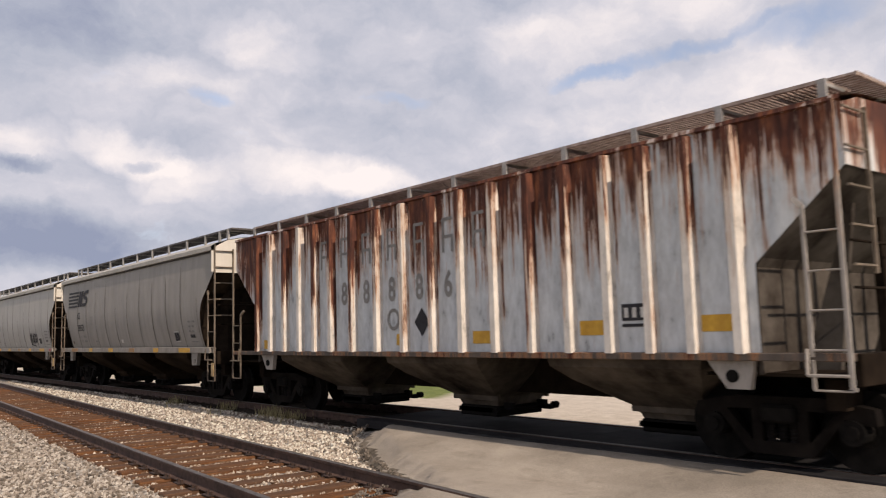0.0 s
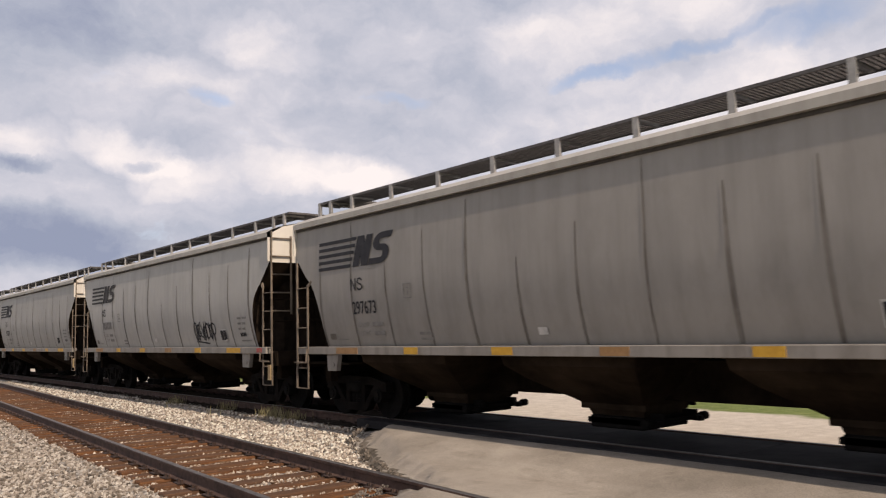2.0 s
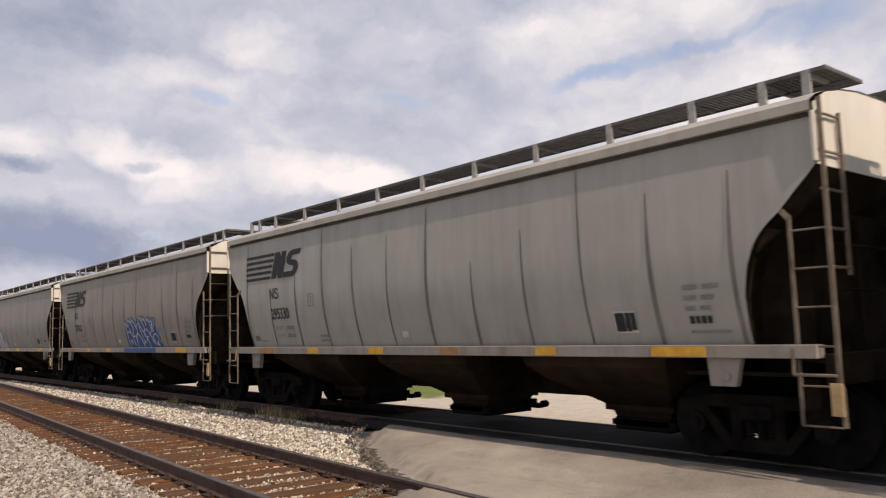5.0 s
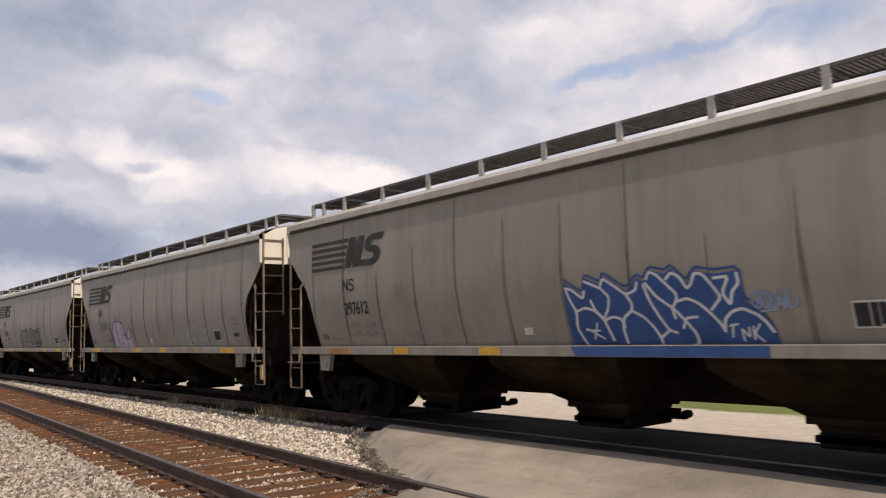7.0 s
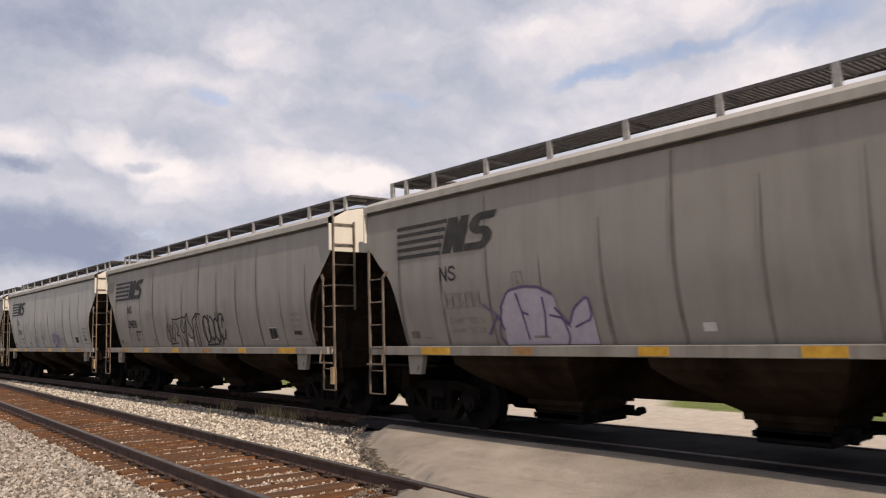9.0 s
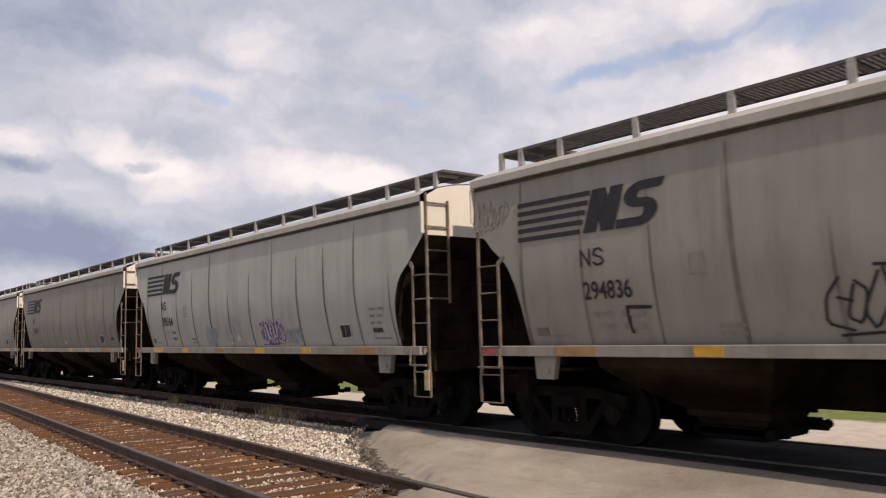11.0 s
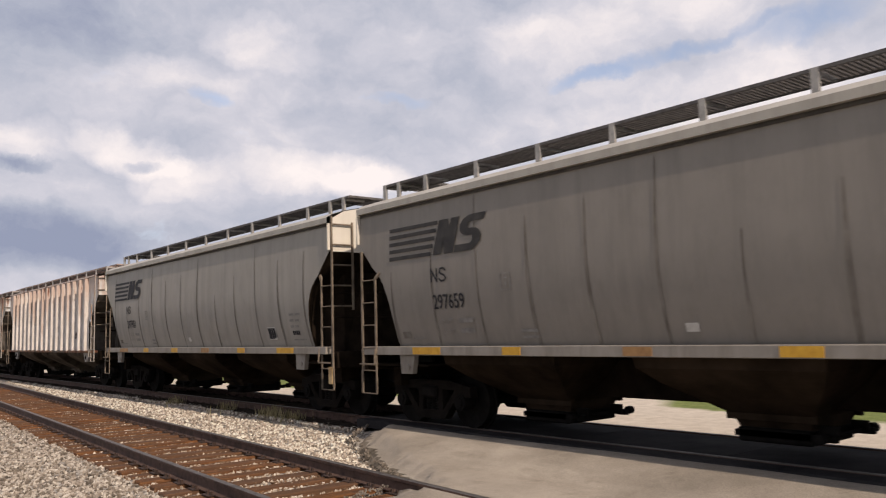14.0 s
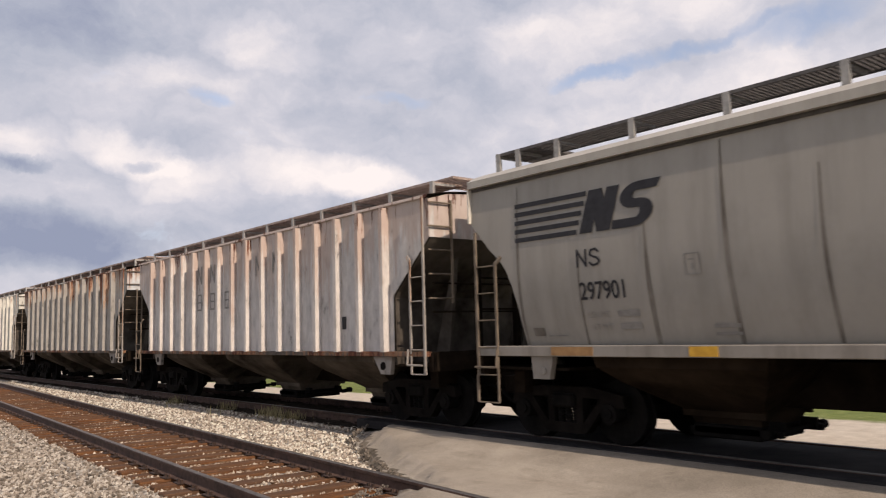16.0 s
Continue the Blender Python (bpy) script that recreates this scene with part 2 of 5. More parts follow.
ORANGE = simple("dulled_marker", (0.22, 0.12, 0.05), (0.36, 0.21, 0.09), 7, 0.6)
BLUE = simple("blue_spray_paint", (0.02, 0.055, 0.17), (0.035, 0.09, 0.26), 3, 0.6)
PALE_BLUE = simple("pale_blue_spray_paint", (0.16, 0.22, 0.36), (0.26, 0.33, 0.46), 4, 0.6)
WHITE_SPRAY = simple("white_spray_paint", (0.45, 0.47, 0.5), (0.62, 0.63, 0.65), 5, 0.6)
FAINT_SPRAY = simple("worn_white_spray", (0.36, 0.36, 0.36), (0.50, 0.50, 0.50), 5, 0.6)
PALE_GREY_BLUE = simple("worn_blue_spray", (0.25, 0.27, 0.31), (0.33, 0.35, 0.39), 5, 0.6)
PURPLE = simple("purple_spray_paint", (0.07, 0.05, 0.13), (0.16, 0.12, 0.24), 5, 0.6)
LILAC = simple("lilac_spray_paint", (0.34, 0.30, 0.37), (0.45, 0.41, 0.48), 4, 0.6)
PLATE = simple("pale_plate", (0.42, 0.41, 0.39), (0.6, 0.58, 0.55), 7, 0.5)
RAIL_SIDE = simple("rusty_rail", (0.035, 0.02, 0.016), (0.11, 0.065, 0.048), 6, 0.8)
PANEL_DARK = simple("shadow_dark_panel", (0.012, 0.012, 0.014), (0.040, 0.038, 0.039), 1.6, 0.9, spec=0.06)
PLATE_RUST = simple("rusty_tie_plate", (0.018, 0.012, 0.01), (0.06, 0.035, 0.026), 8, 0.85)


def tie_wood(t, b):
    r = random_of(t)
    g = tex(t, 1.0, 7, 0.7, (2.2, 26, 26))
    knots = tex(t, 3.5, 5, 0.65)
    c = ramp(t, g, [(0.3, (0.035, 0.014, 0.006)), (0.52, (0.14, 0.059, 0.022)), (0.75, (0.32, 0.16, 0.068))])
    c = blend(t, ramp(t, knots, [(0.45, (0, 0, 0)), (0.7, (0.7, 0.7, 0.7))]), c, (0.045, 0.026, 0.016))
    c = blend(t, calc(t, "MULTIPLY", r, 0.75), c, (0.085, 0.05, 0.032))
    t.links.new(c, b.inputs["Base Color"])
    bump(t, b, g, 0.8, 0.012)


TIE = material("weathered_tie_wood", tie_wood, 0.9, 0, 0.2)


def stone_col(t, b, warm, lift=1.0):
    g = t.nodes.new("ShaderNodeNewGeometry").outputs["Random Per Island"]
    n = tex(t, 30, 4, 0.6)
    pal = [(0.0, (0.10, 0.085, 0.07)), (0.25, (0.25, 0.21, 0.17)), (0.6, (0.42, 0.37, 0.315)), (1.0, (0.64, 0.59, 0.52))]
    if warm:
        pal = [(0.0, (0.10, 0.058, 0.035)), (0.35, (0.24, 0.155, 0.10)), (0.65, (0.44, 0.37, 0.30)), (1.0, (0.70, 0.64, 0.56))]
    pal = [(p, tuple(min(0.85, q * lift) for q in col)) for p, col in pal]
    c = blend(t, calc(t, "MULTIPLY", n, 0.5), ramp(t, g, pal), (0.3, 0.27, 0.24), "MULTIPLY")
    t.links.new(c, b.inputs["Base Color"])


STONE = material("pale_limestone_ballast", lambda t, b: stone_col(t, b, False, 0.92), 0.9, 0, 0.2)
STONE_PALE = material("clean_limestone_ballast", lambda t, b: stone_col(t, b, False, 1.42), 0.9, 0, 0.2)
STONE_BROWN = material("rust_stained_ballast", lambda t, b: stone_col(t, b, True), 0.9, 0, 0.2)


def bed_col(t, b):
    v = t.nodes.new("ShaderNodeTexVoronoi")
    v.inputs["Scale"].default_value = 17
    c = t.nodes.new("ShaderNodeTexCoord")
    t.links.new(c.outputs["Object"], v.inputs["Vector"])
    s = ramp(t, v.outputs["Distance"], [(0.0, (0.60, 0.56, 0.50)), (0.45, (0.36, 0.33, 0.29)), (0.8, (0.08, 0.07, 0.06))])
    n = tex(t, 2.0, 6, 0.6)
    t.links.new(blend(t, calc(t, "MULTIPLY", n, 0.5), s, (0.36, 0.32, 0.28)), b.inputs["Base Color"])
    bump(t, b, v.outputs["Distance"], 1.0, 0.03)


BED = material("ballast_bed", bed_col, 0.95, 0, 0.15)


# Ballast coloured dark to carry the shadow under the train.
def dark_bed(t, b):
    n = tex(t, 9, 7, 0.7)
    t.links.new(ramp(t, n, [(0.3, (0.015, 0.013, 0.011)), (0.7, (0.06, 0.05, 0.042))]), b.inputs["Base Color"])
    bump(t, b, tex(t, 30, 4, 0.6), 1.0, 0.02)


DARK_BED = material("shade_dark_ballast", dark_bed, 0.95, 0, 0.0)


def asphalt(t, b):
    big = tex(t, 0.7, 7, 0.65)
    lane = tex(t, 1.0, 6, 0.65, (0.9, 0.35, 1))
    blot = tex(t, 2.4, 7, 0.7)
    grit = tex(t, 60, 4, 0.7)
    c = ramp(t, big, [(0.3, (0.245, 0.215, 0.178)), (0.7, (0.42, 0.37, 0.31))])
    c = blend(t, ramp(t, lane, [(0.52, (0, 0, 0)), (0.75, (0.8, 0.8, 0.8))]), c, (0.52, 0.465, 0.39))
    c = blend(t, ramp(t, blot, [(0.55, (0, 0, 0)), (0.75, (0.6, 0.6, 0.6))]), c, (0.17, 0.145, 0.115))
    c = blend(t, 0.6, c, ramp(t, grit, [(0.3, (0.5, 0.5, 0.5)), (0.7, (1.2, 1.2, 1.2))]), "MULTIPLY")
    t.links.new(c, b.inputs["Base Color"])
    bump(t, b, calc(t, "ADD", grit, calc(t, "MULTIPLY", blot, 3.0)), 0.6, 0.01)


ASPHALT = material("dusty_worn_asphalt", asphalt, 0.95, 0, 0.08)


def ground_col(t, b):
    c = t.nodes.new("ShaderNodeTexCoord")
    s = t.nodes.new("ShaderNodeSeparateXYZ")
    t.links.new(c.outputs["Object"], s.inputs[0])
    n = tex(t, 0.35, 6, 0.65)
    f = tex(t, 4.0, 8, 0.7)
    grass = ramp(t, f, [(0.3, (0.075, 0.105, 0.022)), (0.55, (0.155, 0.19, 0.052)), (0.75, (0.27, 0.275, 0.11))])
    grass = blend(t, calc(t, "MULTIPLY", n, 0.5), grass, (0.15, 0.17, 0.06))
    dust = ramp(t, f, [(0.3, (0.42, 0.365, 0.30)), (0.7, (0.58, 0.52, 0.44))])
    x = calc(t, "ADD", s.outputs["X"], calc(t, "MULTIPLY", calc(t, "SUBTRACT", n, 0.5), 2.2))
    x = calc(t, "ADD", x, calc(t, "MULTIPLY", calc(t, "MULTIPLY", calc(t, "SUBTRACT", s.outputs["Y"], 12.0), 0.3, True), 1.6))
    edge = calc(t, "MULTIPLY", calc(t, "SUBTRACT", x, 15.0), 3.0, True)
    # the dusty crossing road goes on obliquely beyond the tracks
    v = calc(t, "SUBTRACT", s.outputs["Y"], calc(t, "MULTIPLY", calc(t, "SUBTRACT", x, 11.0), 0.6))
    lane = calc(t, "MULTIPLY", calc(t, "MULTIPLY", calc(t, "SUBTRACT", v, 7.9), 1.5, True), calc(t, "MULTIPLY", calc(t, "SUBTRACT", 14.8, v), 1.5, True))
    edge = calc(t, "MULTIPLY", edge, calc(t, "SUBTRACT", 1.0, lane))
    # Unseen grass behind the camera, added to cut light bounced onto the wagons.
    edge = calc(t, "MAXIMUM", edge, calc(t, "MULTIPLY", calc(t, "SUBTRACT", -9.0, x), 1.0, True))
    t.links.new(blend(t, edge, dust, grass), b.inputs["Base Color"])
    bump(t, b, f, 0.8, 0.05)


GROUND = material("dusty_ground_and_grass", ground_col, 0.95, 0, 0.15)


def leaf_col(t, b):
    g = t.nodes.new("ShaderNodeNewGeometry").outputs["Random Per Island"]
    t.links.new(ramp(t, g, [(0.0, (0.03, 0.05, 0.015)), (0.5, (0.06, 0.09, 0.03)), (1.0, (0.12, 0.14, 0.05))]), b.inputs["Base Color"])


LEAF = material("summer_foliage", leaf_col, 0.8, 0, 0.2)
WEED = simple("dry_weed", (0.14, 0.12, 0.055), (0.36, 0.31, 0.17), 9, 0.9)
RIM = simple("broken_asphalt_rim", (0.06, 0.052, 0.042), (0.24, 0.205, 0.165), 3.5, 0.95, strength=0.9, distance=0.03, spec=0.05)
CHUNK = simple("crumbled_asphalt", (0.07, 0.058, 0.046), (0.2, 0.17, 0.14), 6, 0.95)


# ---- mesh helpers ----
def box(bm, x0, x1, y0, y1, z0, z1, chamfer=0.0):
    r = bmesh.ops.create_cube(bm, size=1)
    for v in r["verts"]:
        v.co = Vector(((x0 + x1) / 2 + v.co.x * (x1 - x0), (y0 + y1) / 2 + v.co.y * (y1 - y0), (z0 + z1) / 2 + v.co.z * (z1 - z0)))
    if chamfer:
        edges = list({e for v in r["verts"] for e in v.link_edges})
        bmesh.ops.bevel(bm, geom=edges, offset=chamfer, segments=1, affect="EDGES")
    return bm


def bar(bm, a, b, radius, sides=6):
    """A round bar from a to b."""
    a, b = Vector(a), Vector(b)
    m = Matrix.Translation((a + b) / 2) @ (b - a).to_track_quat("Z", "Y").to_matrix().to_4x4()
    bmesh.ops.create_cone(bm, cap_ends=True, segments=sides, radius1=radius, radius2=radius, depth=(b - a).length, matrix=m)
    return bm


def beam(bm, a, b, wide, deep):
    """A flat bar from a to b: wide along y, deep along x (or z when it lies)."""
    a, b = Vector(a), Vector(b)
    r = bmesh.ops.create_cube(bm, size=1)
    d = b - a
    up = Vector((0, 1, 0)) if abs(d.normalized().y) < 0.7 else Vector((1, 0, 0))
    side = d.cross(up).normalized()
    up = side.cross(d).normalized()
    for v in r["verts"]:
        q = v.co.copy()
        v.co = (a + b) / 2 + d * q.z + up * (q.y * wide) + side * (q.x * deep)
    return bm


def prism(bm, outline, axis, lo, hi):
    """A closed outline in the two other axes, pushed along axis from lo to hi."""
    def at(u, v, w):
        return {"x": (w, u, v), "y": (u, w, v), "z": (u, v, w)}[axis]
    a = [bm.verts.new(at(u, v, lo)) for u, v in outline]
    b = [bm.verts.new(at(u, v, hi)) for u, v in outline]
    n = len(a)
    bm.faces.new(a)
    bm.faces.new(b[::-1])
    for i in range(n):
        bm.faces.new((a[i], b[i], b[(i + 1) % n], a[(i + 1) % n]))
    bmesh.ops.recalc_face_normals(bm, faces=bm.faces)
    return bm


def mesh_of(name, bm, mat, smooth=False):
    me = bpy.data.meshes.new(name)
    bm.to_mesh(me)
    bm.free()
    me.materials.append(mat)
    if smooth:
        for p in me.polygons:
            p.use_smooth = True
    return me


def part(name, bm, mat, parent, label="", smooth=False):
    me = bm if isinstance(bm, bpy.types.Mesh) else mesh_of(name, bm, mat, smooth)
    ob = new(name, me)
    ob.parent = parent
    if label:
        tagged(ob, label)
    return ob


def raw(name, verts, faces, mat, smooth=False):
    me = bpy.data.meshes.new(name)
    me.from_pydata(verts, [], faces)
    me.update()
    me.materials.append(mat)
    if smooth:
        for p in me.polygons:
            p.use_smooth = True
    return me


def fresh():
    return bmesh.new()


# ---- wagon parts shared by all wagons ----
def side_x(z):
    """Half width of the grey wagon's bulging side at height z above the rail."""
    if z < 2.75:
        return 1.635 - 0.20 * ((2.75 - z) / 1.3) ** 2
    return 1.635 - 0.035 * ((z - 2.75) / 1.3) ** 2


def cut_round(z):
    """How far the grey wagon's side sheet stands back from the body's end at height z."""
    for (z0, c0), (z1, c1) in zip(ROUND_CUT, ROUND_CUT[1:]):
        if z0 <= z <= z1:
            return c0 + (c1 - c0) * (z - z0) / (z1 - z0)
    return 0.0


ROUND_CUT = [(1.30, 0.90), (1.70, 0.90), (2.05, 0.88), (2.35, 0.82), (2.60, 0.72), (2.78, 0.60), (2.92, 0.42), (3.02, 0.34), (3.40, 0.0), (9.0, 0.0)]


WHEELS = []
AXLE = 0.76              # axle from the truck's centre


def wheelset_mesh():
    bm = fresh()
    for s in (-1, 1):
        for r, x0, x1 in ((0.42, 0.75, 0.87), (0.455, 0.715, 0.75)):
            bar(bm, (s * x0, 0, 0), (s * x1, 0, 0), r, 28)
        bar(bm, (s * 0.87, 0, 0), (s * 0.885, 0, 0), 0.17, 16)
        for i in range(3):
            a = i * 2.094
            bar(bm, (s * 0.884, 0.1 * math.cos(a), 0.1 * math.sin(a)), (s * 0.90, 0.1 * math.cos(a), 0.1 * math.sin(a)), 0.022, 6)
    bar(bm, (-0.9, 0, 0), (0.9, 0, 0), 0.085, 12)
    return mesh_of("wheelset", bm, DARK)


def sideframe_mesh():
    """Cast side frame in one piece, with two slanting windows and the opening for the springs."""
    bm = fresh()
    outer = [(-1.12, 0.50), (-1.10, 0.66), (-0.55, 0.75), (0.55, 0.75), (1.10, 0.66), (1.12, 0.50), (0.84, 0.50), (0.78, 0.55), (0.42, 0.16), (0.36, 0.13), (-0.36, 0.13), (-0.42, 0.16), (-0.78, 0.55), (-0.84, 0.50)]
    holes = [[(-0.68, 0.60), (-0.35, 0.61), (-0.35, 0.27)], [(0.68, 0.60), (0.35, 0.61), (0.35, 0.27)], [(-0.22, 0.60), (0.22, 0.60), (0.22, 0.27), (-0.22, 0.27)]]
    edges = []
    for loop in [outer] + holes:
        vs = [bm.verts.new((0.95, y * AXLE / 0.85, z)) for y, z in loop]
        edges += [bm.edges.new((a, b)) for a, b in zip(vs, vs[1:] + vs[:1])]
    bmesh.ops.triangle_fill(bm, use_beauty=True, use_dissolve=False, edges=edges)
    grown = bmesh.ops.extrude_face_region(bm, geom=list(bm.faces))
    for q in grown["geom"]:
        if isinstance(q, bmesh.types.BMVert):
            q.co.x = 1.10
    bmesh.ops.recalc_face_normals(bm, faces=bm.faces)
    return mesh_of("sideframe", bm, FRAME)


def bearing_mesh():
    bm = fresh()
    bar(bm, (-0.1, 0, 0), (0.13, 0, 0), 0.13, 14)
    bar(bm, (0.13, 0, 0), (0.155, 0, 0), 0.075, 8)
    return mesh_of("bearing", bm, DARK)


def spring_mesh():
    """A coil spring as one ridged column."""
    v, f = [], []
    rows, n = 13, 10
    for i in range(rows):
        r = 0.058 if i % 2 else 0.044
        v.extend((r * math.cos(6.2832 * k / n), r * math.sin(6.2832 * k / n), 0.25 + 0.02 * i) for k in range(n))
    for i in range(rows - 1):
        f.extend((i * n + k, i * n + (k + 1) % n, (i + 1) * n + (k + 1) % n, (i + 1) * n + k) for k in range(n))
    return raw("spring", v, f, DARK)


MESH = {}


def shared(key, make):
    if key not in MESH:
        MESH[key] = make()
    return MESH[key]


def add_truck(car, y):
    bm = fresh()
    box(bm, -1.16, 1.16, -0.2, 0.2, 0.47, 0.66, 0.03)
    box(bm, -0.3, 0.3, -0.3, 0.3, 0.66, 0.78)
    me = shared("truck", lambda: mesh_of("truck", bm, DARK))
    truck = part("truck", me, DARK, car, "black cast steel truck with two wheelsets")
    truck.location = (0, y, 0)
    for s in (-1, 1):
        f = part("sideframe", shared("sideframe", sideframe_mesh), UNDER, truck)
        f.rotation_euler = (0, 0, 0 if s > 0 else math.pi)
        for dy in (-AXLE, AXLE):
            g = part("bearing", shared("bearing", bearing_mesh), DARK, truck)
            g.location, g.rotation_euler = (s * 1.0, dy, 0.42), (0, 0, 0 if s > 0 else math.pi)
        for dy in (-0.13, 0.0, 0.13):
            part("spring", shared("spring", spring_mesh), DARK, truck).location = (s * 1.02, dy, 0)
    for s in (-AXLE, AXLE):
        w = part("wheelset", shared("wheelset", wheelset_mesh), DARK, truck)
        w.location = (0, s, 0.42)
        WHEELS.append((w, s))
    return truck




def hopper_mesh(length, mat):
    """One discharge bay: sheets that narrow to an outlet, open at the top under the body."""
    bm = fresh()
    rings = []
    for z, hx, hy in ((1.34, 1.50, length / 2), (1.16, 1.46, length / 2 - 0.04), (0.95, 1.20, length / 2 - 0.20), (0.52, 0.52, 0.50), (0.34, 0.45, 0.44)):
        rings.append([bm.verts.new((sx * hx, sy * hy, z)) for sx, sy in ((-1, -1), (1, -1), (1, 1), (-1, 1))])
    for a, b in zip(rings, rings[1:]):
        for i in range(4):
            bm.faces.new((a[i], a[(i + 1) % 4], b[(i + 1) % 4], b[i]))
    bm.faces.new(rings[-1])
    bm.faces.new(rings[0][::-1])
    for s in (-1, 1):
        box(bm, s * 0.50, s * 0.56, -0.56, 0.56, 0.46, 0.58)
    bmesh.ops.recalc_face_normals(bm, faces=bm.faces)
    return mesh_of("hopper", bm, mat)


def gate_mesh():
    """Sliding outlet gate in its frame, with the rack shaft and its capstans in front."""
    bm = fresh()
    box(bm, -0.50, 0.50, -0.46, 0.46, 0.17, 0.36, 0.02)
    for s in (-0.46, 0.46):
        box(bm, s - 0.04, s + 0.04, -0.72, 0.50, 0.24, 0.32)
    bar(bm, (-0.60, -0.62, 0.30), (0.60, -0.62, 0.30), 0.03, 8)
    for s in (-1, 1):
        bar(bm, (s * 0.58, -0.62, 0.30), (s * 0.68, -0.62, 0.30), 0.065, 8)
        box(bm, s * 0.36 - 0.03, s * 0.36 + 0.03, -0.70, -0.50, 0.26, 0.42)
    return mesh_of("outlet_gate", bm, DARK)


def coupler_mesh():
    bm = fresh()
    box(bm, -0.09, 0.09, -6.9, -6.2, 0.63, 0.82, 0.02)
    prism(bm, [(-0.17, -6.86), (0.15, -6.86), (0.20, -7.05), (0.12, -7.34), (0.02, -7.40), (0.0, -7.18), (-0.10, -7.16), (-0.12, -7.38), (-0.20, -7.36), (-0.21, -7.05)], "z", 0.58, 0.88)
    return mesh_of("coupler", bm, UNDER)


def hose_mesh():
    bm = fresh()
    pts = [(-0.32, -6.95, 0.66), (-0.30, -7.12, 0.48), (-0.22, -7.30, 0.34), (-0.12, -7.42, 0.30)]
    for a, b in zip(pts, pts[1:]):
        bar(bm, a, b, 0.028, 8)
    bar(bm, (-0.32, -6.95, 0.66), (-0.32, -6.55, 0.74), 0.03, 8)
    return mesh_of("air_hose", bm, DARK)


def ladder_mesh(x, y_in, y_out, top_in, top_out, low=0.60, mat=None):
    """Side ladder: outer stile by the body's corner, inner stile lower with a bent top, round rungs, step below the sill."""
    bm = fresh()
    d = 1 if y_out > y_in else -1
    beam(bm, (x, y_out, 1.0), (x, y_out, top_out), 0.042, 0.026)
    beam(bm, (x, y_out + 0.02 * d, low), (x, y_out + 0.02 * d, 1.02), 0.038, 0.022)
    beam(bm, (x, y_in, 1.33), (x, y_in, top_in - 0.06), 0.036, 0.025)
    beam(bm, (x, y_in, top_in - 0.08), (x + 0.03, y_in - 0.10 * d, top_in + 0.03), 0.055, 0.03)
    beam(bm, (x, y_in, low), (x, y_in, 1.3), 0.032, 0.02)
    z = low
    while z < top_in:
        bar(bm, (x, y_in, z), (x, y_out, z), 0.012, 6)
        z += 0.42
    bar(bm, (x - 0.06, y_in - 0.03 * d, 1.14), (x - 0.06, y_out, 1.14), 0.017, 6)
    bar(bm, (x - 0.06, y_in - 0.03 * d, 1.14), (x - 0.04, y_in - 0.03 * d, 1.42), 0.017, 6)
    return mesh_of("side_ladder", bm, mat or LADDER)


def end_ladder_mesh(y, x0, x1, top, low=1.05):
    bm = fresh()
    beam(bm, (x1, y, low), (x1, y, top), 0.036, 0.03)
    z = top - 0.06
    while z > low:
        bar(bm, (x0, y, z), (x1, y, z), 0.017, 6)
        z -= 0.42
    return mesh_of("end_ladder", bm, LADDER)


def end_frame_mesh(half):
    """Open end platform: end sill, shear plate, corner posts and grab rail at the front end."""
    bm = fresh()
    box(bm, -1.56, 1.56, -half, -half + 0.10, 1.02, 1.36, 0.01)
    box(bm, -1.50, 1.50, -half + 0.10, -half + 1.7, 1.10, 1.14)
    box(bm, -0.24, 0.24, -half - 0.06, -half + 2.6, 0.55, 1.10)
    box(bm, -1.2, 1.2, -half + 0.35, -half + 0.55, 0.72, 1.06)
    for x in (-0.42, 0.42):
        beam(bm, (x, -half + 0.25, 1.12), (x, -half + 0.25, 2.9), 0.10, 0.08)
    for z in (2.05, 2.55):
        bar(bm, (-1.5, -half + 0.04, z), (1.5, -half + 0.04, z), 0.016, 6)
    return mesh_of("end_frame", bm, UNDER)


def board_mesh(mat, half, width=0.55, step=0.062):
    """Grated running board: cross slats between two edge angles."""
    v, f = [], []

    def cube(x0, x1, y0, y1, z0, z1):
        o = len(v)
        v.extend((x, y, z) for x in (x0, x1) for y in (y0, y1) for z in (z0, z1))
        f.extend(tuple(o + i for i in q) for q in ((0, 1, 3, 2), (4, 6, 7, 5), (0, 4, 5, 1), (2, 3, 7, 6), (0, 2, 6, 4), (1, 5, 7, 3)))
    for x in (0.0, width):
        cube(x - 0.015, x + 0.015, -half, half, -0.045, 0.0)
    y = -half
    while y < half:
        cube(0, width, y, y + 0.032, -0.035, -0.005)
        y += step
    return raw("running_board", v, f, mat)


def bracket_mesh(drop):
    bm = fresh()
    box(bm, -0.02, 0.02, -0.045, 0.045, -drop, 0.0)
    beam(bm, (0.0, 0, -0.05), (0.45, 0, -0.05), 0.05, 0.04)
    return mesh_of("board_bracket", bm, POST)


